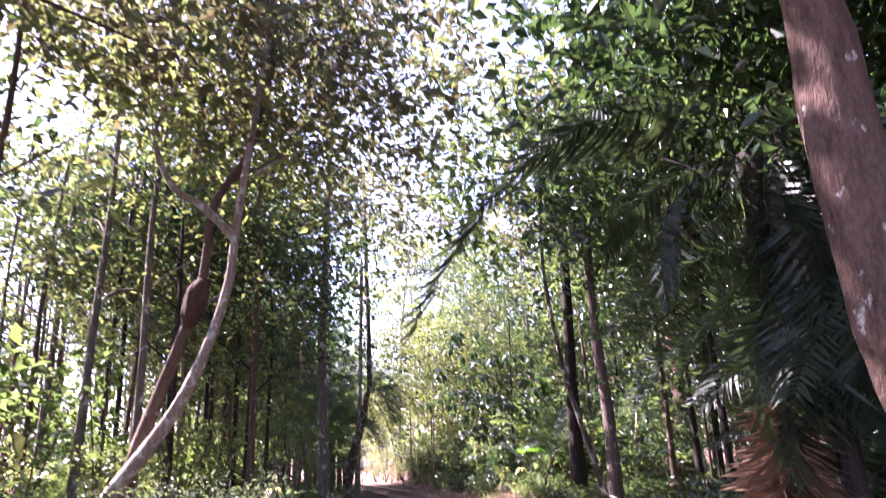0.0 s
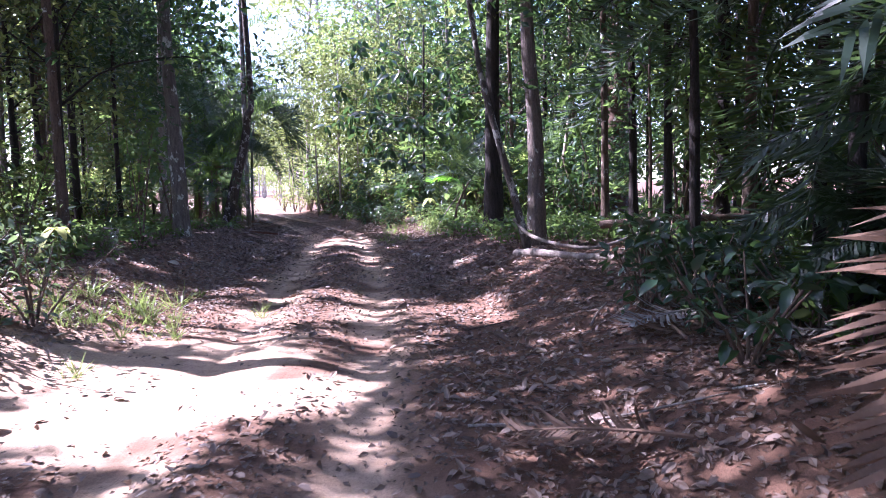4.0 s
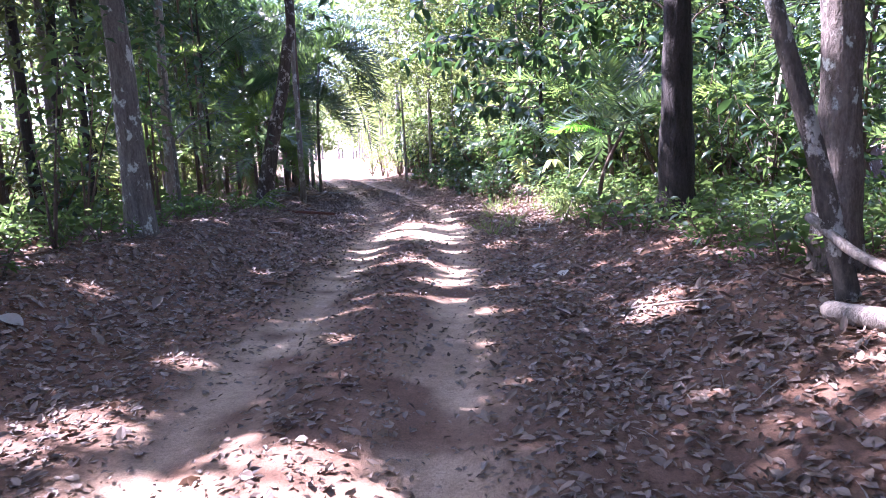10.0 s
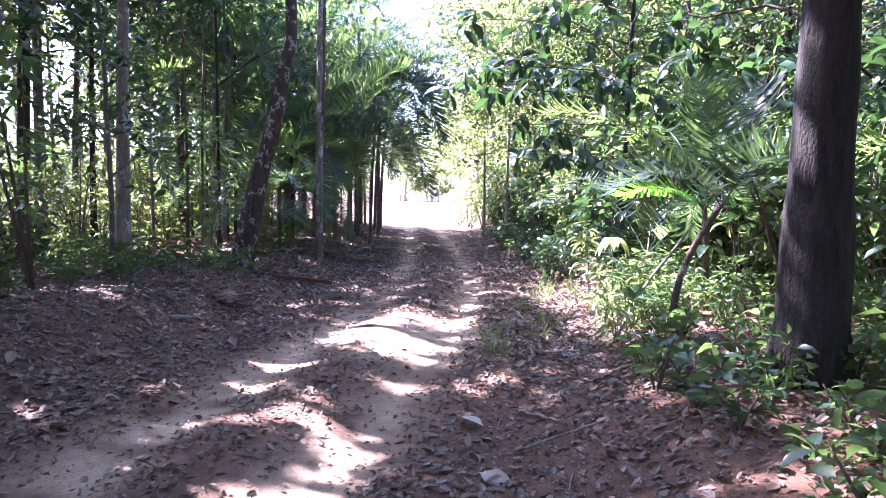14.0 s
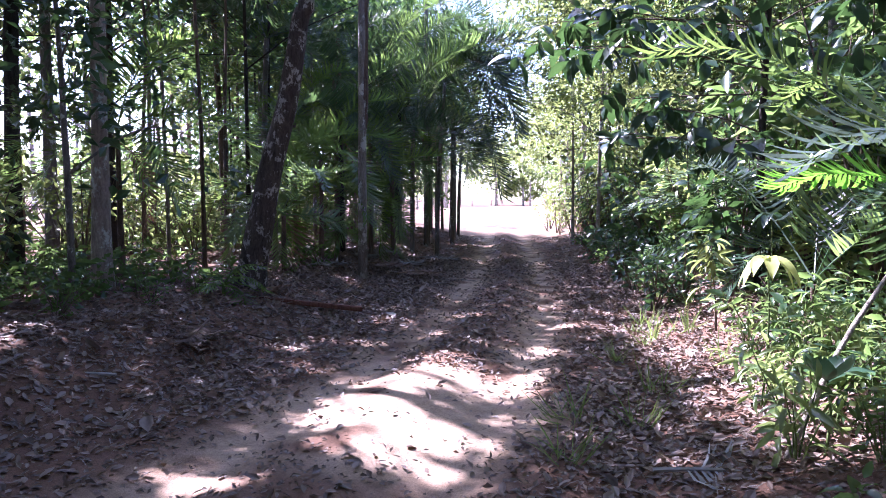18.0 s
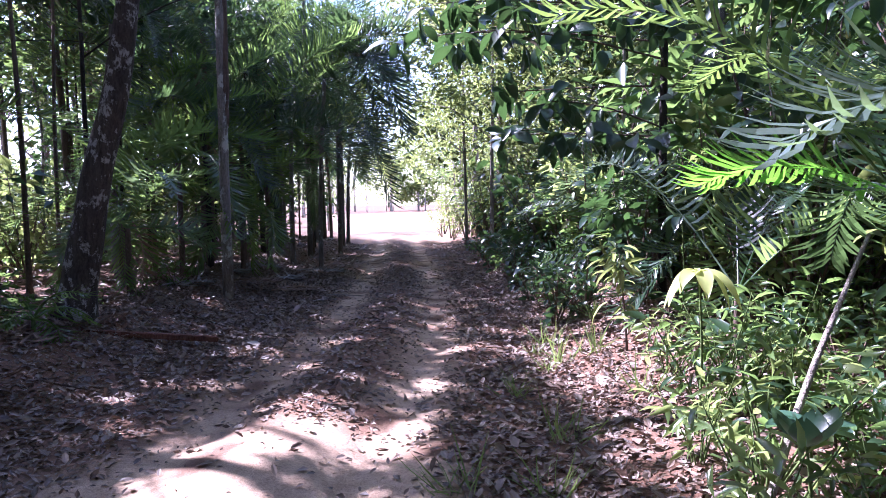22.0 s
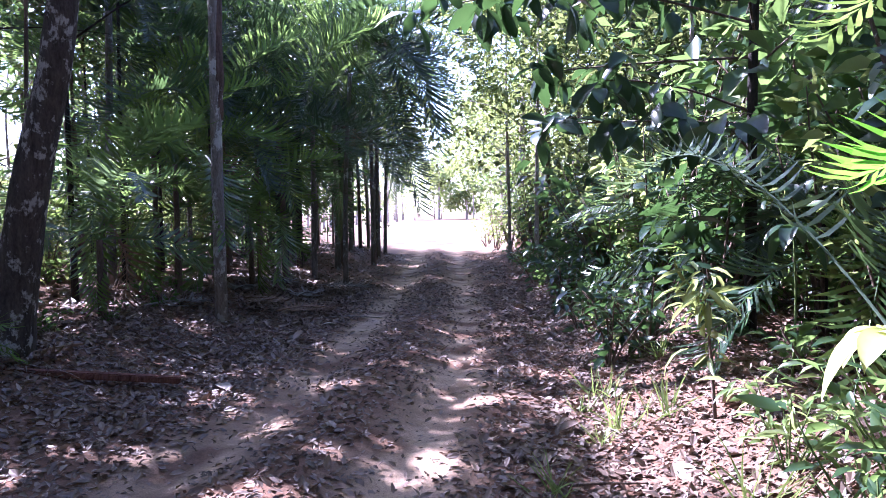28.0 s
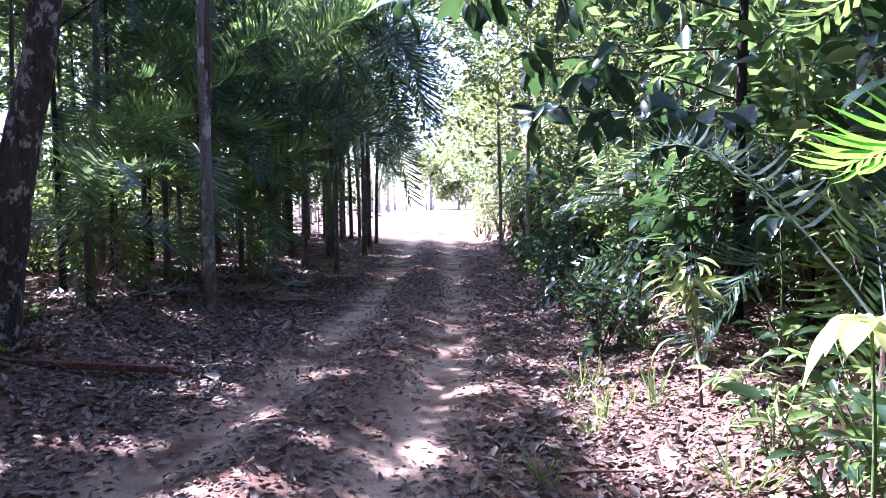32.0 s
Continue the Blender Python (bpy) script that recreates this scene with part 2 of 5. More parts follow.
def ramp(n, source, stops):
    r = n.nodes.new("ShaderNodeValToRGB")
    while len(r.color_ramp.elements) < len(stops):
        r.color_ramp.elements.new(0.5)
    for e, (at, colour) in zip(r.color_ramp.elements, stops):
        e.position, e.color = at, (*colour, 1)
    n.links.new(source, r.inputs[0])
    return r.outputs[0]


def mix(n, fac, a, b, blend="MIX"):
    q = n.nodes.new("ShaderNodeMix")
    q.data_type, q.blend_type = "RGBA", blend
    for socket, value in ((q.inputs[0], fac), (q.inputs[6], a), (q.inputs[7], b)):
        if isinstance(value, (int, float)):
            socket.default_value = value
        elif isinstance(value, tuple):
            socket.default_value = (*value, 1)
        else:
            n.links.new(value, socket)
    return q.outputs[2]


def bump(n, bsdf, source, strength, distance):
    b = n.nodes.new("ShaderNodeBump")
    b.inputs["Strength"].default_value, b.inputs["Distance"].default_value = strength, distance
    n.links.new(source, b.inputs["Height"])
    n.links.new(b.outputs[0], bsdf.inputs["Normal"])


def noise_at(n, scale, detail=4.0, stretch=None, rough=0.6):
    tc = n.nodes.new("ShaderNodeTexCoord")
    q = node(n, "ShaderNodeTexNoise", Scale=scale, Detail=detail, Roughness=rough)
    if stretch:
        mp = n.nodes.new("ShaderNodeMapping")
        mp.inputs["Scale"].default_value = stretch
        n.links.new(tc.outputs["Object"], mp.inputs[0])
        n.links.new(mp.outputs[0], q.inputs["Vector"])
    else:
        n.links.new(tc.outputs["Object"], q.inputs["Vector"])
    return q.outputs[0]


def bark(name, dark, light, lichen=0.0, lichen_colour=(0.45, 0.46, 0.42), lichen_scale=5.5):
    m, n, b = material(name)
    grain = noise_at(n, 9.0, 6.0, (2.2, 2.2, 0.35))
    colour = ramp(n, grain, [(0.32, dark), (0.68, light)])
    fine = noise_at(n, 60.0, 3.0, (1.0, 1.0, 0.4))
    colour = mix(n, 0.35, colour, ramp(n, fine, [(0.3, tuple(c * 0.5 for c in dark)), (0.7, tuple(min(1, c * 1.25) for c in light))]))
    if lichen:
        spots = noise_at(n, lichen_scale, 5.0, (1, 1, 0.7), 0.7)
        colour = mix(n, ramp(n, spots, [(0.62 - 0.2 * lichen, (0, 0, 0)), (0.68 - 0.2 * lichen, (1, 1, 1))]), colour, lichen_colour)
    n.links.new(colour, b.inputs["Base Color"])
    b.inputs["Roughness"].default_value = 0.9
    b.inputs["Specular IOR Level"].default_value = 0.2
    add = n.nodes.new("ShaderNodeMath")
    n.links.new(grain, add.inputs[0])
    n.links.new(fine, add.inputs[1])
    bump(n, b, add.outputs[0], 0.8, 0.02)
    return m


def foliage(name, dark, light, glow, gloss=0.35, share=0.45, yellow=0.0):
    """Leaves that shine on top and let light through."""
    m, n, b = material(name)
    geo, info = n.nodes.new("ShaderNodeNewGeometry"), n.nodes.new("ShaderNodeObjectInfo")
    colour = ramp(n, geo.outputs["Random Per Island"], [(0.0, dark), (0.8, light), (1.0, mix_rgb(light, (0.30, 0.26, 0.06), yellow))])
    hue = node(n, "ShaderNodeHueSaturation")
    rnd = n.nodes.new("ShaderNodeMapRange")
    rnd.inputs[3].default_value, rnd.inputs[4].default_value = 0.7, 1.3
    n.links.new(info.outputs["Random"], rnd.inputs[0])
    n.links.new(rnd.outputs[0], hue.inputs["Value"])
    veins = noise_at(n, 35.0, 2.0)
    colour = mix(n, 0.25, colour, ramp(n, veins, [(0.3, tuple(c * 0.55 for c in dark)), (0.7, light)]))
    n.links.new(colour, hue.inputs["Color"])
    n.links.new(hue.outputs[0], b.inputs["Base Color"])
    b.inputs["Roughness"].default_value = gloss
    b.inputs["Specular IOR Level"].default_value = 0.5
    tr = n.nodes.new("ShaderNodeBsdfTranslucent")
    n.links.new(mix(n, geo.outputs["Random Per Island"], glow, tuple(c * 0.6 for c in glow)), tr.inputs[0])
    ms = n.nodes.new("ShaderNodeMixShader")
    ms.inputs[0].default_value = share
    n.links.new(b.outputs[0], ms.inputs[1])
    n.links.new(tr.outputs[0], ms.inputs[2])
    n.links.new(ms.outputs[0], n.nodes["Material Output"].inputs[0])
    return m


def mix_rgb(a, b, f):
    return tuple(p * (1 - f) + q * f for p, q in zip(a, b))


BARK_GREY = bark("bark_grey", (0.06, 0.05, 0.045), (0.19, 0.165, 0.145), 0.3)
BARK_BROWN = bark("bark_brown", (0.045, 0.03, 0.024), (0.15, 0.105, 0.08), 0.1)
BARK_FISSURED = bark("bark_fissured", (0.055, 0.043, 0.037), (0.20, 0.16, 0.138), 0.12)
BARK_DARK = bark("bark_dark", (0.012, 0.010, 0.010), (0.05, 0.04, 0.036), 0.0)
BARK_PALE = bark("bark_pale", (0.13, 0.10, 0.085), (0.34, 0.28, 0.235), 0.4)
BARK_RED = bark("bark_red", (0.045, 0.027, 0.021), (0.15, 0.095, 0.075), 0.12)
DEADWOOD = bark("deadwood", (0.10, 0.08, 0.07), (0.33, 0.275, 0.235), 0.0)
NEST = bark("termite_nest", (0.03, 0.017, 0.013), (0.09, 0.05, 0.04), 0.0)
PLANK = bark("red_plank", (0.06, 0.024, 0.018), (0.17, 0.07, 0.05), 0.0)
LEAF_CANOPY = foliage("canopy_leaf", (0.016, 0.028, 0.016), (0.045, 0.072, 0.035), (0.22, 0.26, 0.08), 0.24, 0.5, 0.6)
LEAF_OLIVE = foliage("olive_leaf", (0.035, 0.035, 0.016), (0.075, 0.072, 0.034), (0.17, 0.155, 0.07), 0.45, 0.4, 0.4)
LEAF_DARK = foliage("dark_leaf", (0.009, 0.024, 0.016), (0.027, 0.055, 0.032), (0.08, 0.16, 0.04), 0.28, 0.35)
LEAF_MID = foliage("mid_leaf", (0.013, 0.034, 0.019), (0.042, 0.080, 0.038), (0.20, 0.31, 0.08), 0.24, 0.5, 0.3)
# lighter leaf copy: sunlight is partly put into its colour
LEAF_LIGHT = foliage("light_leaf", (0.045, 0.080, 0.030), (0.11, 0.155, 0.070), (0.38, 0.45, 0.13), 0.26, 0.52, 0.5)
LEAF_YELLOW = foliage("yellow_leaf", (0.34, 0.40, 0.12), (0.50, 0.54, 0.20), (0.70, 0.74, 0.24), 0.4, 0.5)
LEAF_PALM = foliage("palm_leaflet", (0.014, 0.036, 0.024), (0.046, 0.084, 0.051), (0.27, 0.40, 0.10), 0.25, 0.46)
# palm green brightened in colour for the single sunlit frond
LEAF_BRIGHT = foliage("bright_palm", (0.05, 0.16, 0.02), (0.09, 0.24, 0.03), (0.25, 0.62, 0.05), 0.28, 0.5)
LEAF_DEAD = foliage("dead_frond", (0.075, 0.042, 0.026), (0.22, 0.13, 0.085), (0.2, 0.1, 0.05), 0.7, 0.2)
LEAF_BROWN = foliage("fallen_leaf", (0.054, 0.032, 0.023), (0.25, 0.17, 0.127), (0.12, 0.07, 0.04), 0.55, 0.1)
BARK_SPOTTED = bark("bark_spotted", (0.022, 0.017, 0.015), (0.09, 0.07, 0.06), 0.36, (0.30, 0.28, 0.255), 8.0)
BARK_LEAN = bark("bark_lean", (0.03, 0.025, 0.022), (0.11, 0.09, 0.078), 0.5, (0.34, 0.32, 0.29))
BARK_STEM = bark("palm_stem", (0.09, 0.075, 0.065), (0.27, 0.235, 0.205), 0.5, (0.42, 0.40, 0.36))
BARK_GREEN = bark("green_stem", (0.05, 0.08, 0.02), (0.12, 0.16, 0.05), 0.0)
# palm leaflet darkened in its colour for fronds standing in shade
LEAF_DIMPALM = foliage("dim_palm_leaflet", (0.012, 0.026, 0.019), (0.032, 0.055, 0.038), (0.10, 0.17, 0.05), 0.42, 0.4)
# palm leaflet lightened in colour for fronds caught by the sun
LEAF_LIGHTPALM = foliage("light_palm_leaflet", (0.022, 0.050, 0.018), (0.058, 0.105, 0.038), (0.26, 0.38, 0.08), 0.22, 0.45)
# pale leaf colour painting the sun's glint on fronds and low bushes
LEAF_GLINT = foliage("glint_leaflet", (0.06, 0.09, 0.065), (0.13, 0.17, 0.13), (0.22, 0.32, 0.12), 0.2, 0.35)
LEAF_PALE = foliage("pale_dry_leaf", (0.20, 0.16, 0.13), (0.34, 0.285, 0.235), (0.3, 0.2, 0.12), 0.5, 0.1)
LEAF_GREY = foliage("weathered_frond", (0.13, 0.115, 0.105), (0.26, 0.24, 0.22), (0.12, 0.09, 0.06), 0.6, 0.1)
# light green herb leaf, its colour raised further for sunlight
LEAF_SUNHERB = foliage("sunlit_herb_leaf", (0.06, 0.11, 0.035), (0.14, 0.20, 0.075), (0.42, 0.52, 0.16), 0.22, 0.45, 0.3)
# darkest palm leaflet: deep shade put into the colour
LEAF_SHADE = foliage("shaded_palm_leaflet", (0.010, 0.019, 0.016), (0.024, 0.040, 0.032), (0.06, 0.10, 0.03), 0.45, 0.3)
LEAF_BLUE = foliage("bluish_oval_leaf", (0.022, 0.058, 0.034), (0.04, 0.085, 0.052), (0.14, 0.26, 0.10), 0.3, 0.35)
GRASS = foliage("grass", (0.05, 0.09, 0.02), (0.15, 0.2, 0.06), (0.3, 0.4, 0.1), 0.5, 0.4, 0.6)


def ground_material():
    m, n, b = material("track_earth")
    wear = n.nodes.new("ShaderNodeAttribute")
    wear.attribute_name = "wear"
    big = noise_at(n, 0.9, 5.0)
    mid = noise_at(n, 7.0, 6.0, None, 0.7)
    fine = noise_at(n, 55.0, 4.0, None, 0.7)
    earth = ramp(n, mid, [(0.3, (0.074, 0.041, 0.028)), (0.55, (0.140, 0.079, 0.052)), (0.8, (0.23, 0.146, 0.100))])
    red = ramp(n, big, [(0.35, (0.11, 0.068, 0.052)), (0.7, (0.20, 0.10, 0.068))])
    earth = mix(n, 0.4, earth, red)
    sand = ramp(n, mid, [(0.3, (0.30, 0.205, 0.142)), (0.7, (0.48, 0.35, 0.255))])
    base = mix(n, wear.outputs["Fac"], earth, sand)
    grit = noise_at(n, 150.0, 3.0, None, 0.7)
    specks = mix(n, 0.5, ramp(n, fine, [(0.32, (0.35, 0.32, 0.30)), (0.5, (1, 1, 1)), (0.72, (1.45, 1.4, 1.35))]), ramp(n, grit, [(0.35, (0.4, 0.38, 0.36)), (0.65, (1.4, 1.38, 1.35))]))
    n.links.new(mix(n, 0.8, base, specks, "MULTIPLY"), b.inputs["Base Color"])
    b.inputs["Roughness"].default_value = 0.95
    b.inputs["Specular IOR Level"].default_value = 0.15
    add = n.nodes.new("ShaderNodeMath")
    n.links.new(mid, add.inputs[0])
    n.links.new(fine, add.inputs[1])
    bump(n, b, add.outputs[0], 0.5, 0.02)
    return m


EARTH = ground_material()


# ---- ground: one sheet to the horizon ----
BARE = [(-0.7, 13.2, 1.8, 2.0), (-0.25, 26.2, 1.2, 1.3), (0.2, 9.5, 1.6, 1.0)]      # paler sand-coloured patches with little litter

def axis(lo, hi, step, reach):
    core = np.arange(lo, hi + step / 2, step)
    out = step * np.cumsum(1.22 ** np.arange(1, 60))
    out = out[out < reach]
    return np.concatenate([lo - out[::-1], core, hi + out])


gx, gy = axis(-9.0, 5.5, 0.09, 700), axis(4.0, 46.0, 0.11, 900)
X, Y = np.meshgrid(gx, gy)
Z = height(X, Y)
nx, ny = len(gx), len(gy)
k = (np.arange(ny - 1)[:, None] * nx + np.arange(nx - 1)[None]).ravel()
ground_mesh = mesh_np("ground", np.stack([X, Y, Z], -1).reshape(-1, 3), np.stack([k, k + 1, k + nx + 1, k + nx], -1), EARTH, True)
dd = X - centre(Y)
wear = np.maximum(sum(np.exp(-((dd - o) / 0.33) ** 2) for o in (-0.68, 0.66)) * (0.35 + 0.9 * vnoise(X, Y, 0.8, 21)), 0)
for bx, by, ba, bb in BARE:
    wear = np.maximum(wear, 1 - smooth(0.6, 1.15, np.hypot((X - bx) / ba, (Y - by) / bb) + 0.5 * (vnoise(X, Y, 0.7, 23) - 0.5)))
wear = np.maximum(np.clip(wear * smooth(0.12, 0.5, vnoise(X, Y, 0.35, 22)) * 1.2, 0, 0.9), 0.95 * (1 - smooth(0.75, 1.15, clearing(X, Y))))
attr = ground_mesh.attributes.new("wear", "FLOAT", "POINT")
attr.data.foreach_set("value", wear.ravel().astype(np.float32))
ground = tagged(new("ground", ground_mesh), "reddish-brown earth track with sandy ruts between low banks", "ground", "", "structure")


# ---- kinds of plants ----
def trunk_path(curve, h, wobble, g, n=22):
    """A path from the ground up: curve is rows of x, y, z, or a straight rise to h with a little wander."""
    if curve is None:
        top = g.normal(size=2) * wobble * h
        mid = g.normal(size=2) * wobble * h * 0.5
        curve = [(0, 0, -0.15), (mid[0] * 0.3, mid[1] * 0.3, h * 0.3), (mid[0], mid[1], h * 0.62), (top[0], top[1], h)]
    return spline(curve, n)


def tree(x, y, r, h, label, bark_mat, leaf_mat, seed, curve=None, crown_from=0.45, reach=2.6, count=1900, limbs=6, leaf=0.13, group="", lump=0.12, wobble=0.02,
         sides=10, filtered=True, upper=0, whole=False, name="tree", flare=1.35, width=0.5, droop=0.0, wood_of=None):
    g = np.random.default_rng(seed)
    z0 = ground_z(x, y)
    t = root(name, x, y, z0, label, "tree", group) if wood_of is None else None
    path = trunk_path(curve, h, wobble, g)
    s = np.linspace(0, 1, len(path))
    rad = r * ((1 - 0.62 * s) + (flare - 1) * np.exp(-s * 28))
    wood = [tube(path, rad, sides, lump, seed % 17, 0.10)]
    centres = []
    for i in range(limbs):
        u = crown_from + (0.97 - crown_from) * (i + 0.6 * g.random()) / max(limbs, 1)
        j = min(int(np.argmax(path[:, 2] >= u * path[-1, 2])), len(path) - 2)
        a = i * 2.4 + g.random() * 1.2
        out = np.array([math.cos(a), math.sin(a), 0.0])
        ln = reach * (1.15 - 0.5 * u) * (0.7 + 0.6 * g.random())
        p0 = path[j]
        lp = spline([p0, p0 + out * ln * 0.35 + (0, 0, ln * 0.28), p0 + out * ln * 0.75 + g.normal(size=3) * 0.12 * ln + (0, 0, ln * (0.42 - droop)), p0 + out * ln + (0, 0, ln * (0.5 - 1.6 * droop))], 9)
        r0 = max(0.012, rad[j] * (0.34 + 0.2 * g.random()))
        limb = tube(lp, np.linspace(r0, 0.25 * r0, 9), 4 if whole else 6, 0.1, i)
        if whole:
            wood.append(limb)
        else:
            part("limb", mesh_np("limb", *limb, bark_mat, True), t)
        centres += [(lp[q], 0.26 * ln + 0.25) for q in (4, 6, 8)]
    if t is None:
        v, f = joined(wood)
        wood_of.setdefault(("trunks", bark_mat), []).append((v + (x, y, z0), f))
    else:
        part("trunk", mesh_np("trunk", *joined(wood), bark_mat, True), t)
    centres.append((path[-1], 0.35 * reach + 0.2))
    per = max(8, count // len(centres))
    tufts = max(2, per // 10)          # leaves gather in tufts round the twigs
    ps = np.vstack([np.repeat(c + g.normal(size=(tufts, 3)) * (q, q, 0.62 * q), 10, axis=0) for c, q in centres])
    ps = ps + g.normal(size=ps.shape) * (0.05 + 0.75 * leaf) * (1, 1, 0.6)
    if filtered:
        ps = ps[g.random(len(ps)) > sunlit(ps + (x, y, z0))]
    ln = leaf * (0.65 + 0.7 * g.random(len(ps)))
    if upper:
        top = path[-1]
        a, q = g.random(upper) * 2 * math.pi, np.sqrt(g.random(upper)) * (reach + 1.2)
        a, q = np.repeat(a[: upper // 6], 6) + 0.07 * g.normal(size=upper // 6 * 6), np.repeat(q[: upper // 6], 6) + 0.22 * g.normal(size=upper // 6 * 6)
        upper = len(a)
        up = np.stack([top[0] + q * np.cos(a), top[1] + q * np.sin(a), np.maximum(5.0, h * (0.62 + 0.38 * np.repeat(g.random(upper // 6), 6)) + 0.15 * g.normal(size=upper))], -1)
        up = up[g.random(upper) > sunlit(up + (x, y, z0))]
        ps, ln = np.vstack([ps, up]), np.concatenate([ln, 0.3 * (0.7 + 0.6 * g.random(len(up)))])
    if len(ps) > 3:
        d = randdir(g, len(ps), 0.6, -0.35)
        nrm = randdir(g, len(ps), 1.0, 0.9)
        v, f = leaves(ps, d, nrm, ln, ln * width, SMALL_LEAF)
        if t is None:
            wood_of.setdefault(("crowns", leaf_mat), []).append((v + (x, y, z0), f))
        else:
            part("crown", mesh_np("crown", v, f, leaf_mat), t)
    return t


def far_wood(name, label, pieces):
    """Trees too far off to count, as one thing with its trunks and crowns."""
    t = root(name, 0, 0, 0, label, "woods", "", "stuff")
    for (kind, mat), got in pieces.items():
        part(kind, mesh_np(kind, *joined(got), mat, kind == "trunks"), t)


def frond_mesh(g, length, mat, leaflets=34, leaflet=0.42, sag=0.5, rise=0.5, width=0.035, vee=0.35, stalk=0.18, thick=0.014, hang=0.0):
    """A feather frond from the origin along +x: arched rib and two rows of leaflets."""
    s = np.linspace(0, 1, 15)
    rib = np.stack([length * (s - 0.10 * s**2), 0 * s + 0.03 * np.sin(3 * s), length * (rise * s - sag * s**2.2)], -1)
    pieces = [tube(rib, np.linspace(thick, thick * 0.25, 15), 5)]
    u = np.repeat(np.linspace(stalk, 0.985, leaflets), 2)
    sgn = np.tile([1.0, -1.0], leaflets)
    pos = np.stack([np.interp(u, s, rib[:, q]) for q in range(3)], -1)
    tan = unit(np.stack([np.interp(u, s, np.gradient(rib[:, q])) for q in range(3)], -1))
    side = np.array([0, 1.0, 0])[None] * sgn[:, None]
    up = unit(np.cross(tan, np.array([[0, 1.0, 0]]))) * -1
    d = side * 0.85 + tan * (0.35 + 0.7 * u[:, None] ** 2) + up * (vee + 0.12 * g.normal(size=(len(u), 1))) + (0, 0, -0.22)
    d = d - (0, 0, hang) + g.normal(size=d.shape) * 0.06
    ln = leaflet * (0.45 + 0.75 * np.sin(math.pi * np.clip(0.12 + 0.86 * u, 0, 1)) ** 0.8) * (0.9 + 0.2 * g.random(len(u)))
    t = (STRAP_LEAF[0] * (1, 1, 1.7), STRAP_LEAF[1])
    pieces.append(leaves(pos, d, up + 0.2 * g.normal(size=up.shape), ln, width, t))
    return mesh_np("frond", *joined(pieces), mat)


def palm(x, y, label, seed, stem=0.4, stem_r=0.05, fronds=9, length=1.8, mat=None, bark_mat=None, tilt=(15, 65), leaflet=0.42, lean=(0, 0), dead=0, group="", name="palm", shared=None, width=0.035, leaflets=34):
    g = np.random.default_rng(seed)
    t = root(name, x, y, ground_z(x, y), label, "palm", group)
    top = np.array([lean[0], lean[1], stem])
    path = spline([(0, 0, -0.1), top * (0.25, 0.25, 0.5), top], 12)
    part("stem", mesh_np("stem", *tube(path, stem_r * (1.25 - 0.4 * np.linspace(0, 1, 12)), 9, 0.1, seed % 13), bark_mat or BARK_BROWN, True), t)
    meshes = shared or [frond_mesh(g, length, mat or LEAF_PALM, leaflets, leaflet, 0.45 + 0.4 * g.random(), 0.5, width) for _ in range(3)]
    for i in range(fronds):
        a = i * 137.5 + g.normal() * 12
        up = tilt[0] + (tilt[1] - tilt[0]) * (1 - i / max(1, fronds - 1)) + g.normal() * 5
        sc = 0.8 + 0.35 * g.random()
        part("frond", meshes[i % len(meshes)], t, "", Matrix.Translation(top) @ pose(0, 0, 0, g.normal() * 14, -up + 26, a) @ Matrix.Scale(sc, 4))
    if dead:
        dm = frond_mesh(g, length * 0.9, LEAF_DEAD, 26, leaflet * 0.9, 0.9, 0.2, 0.03, -0.1)
        for i in range(dead):
            part("dead_frond", dm, t, "dry brown hanging frond", Matrix.Translation(top - (0, 0, 0.1 + 0.1 * g.random())) @ pose(0, 0, 0, g.normal() * 20, 45 + 20 * g.random(), i * 137 + 40) @ Matrix.Scale(0.7 + 0.4 * g.random(), 4))
    return t


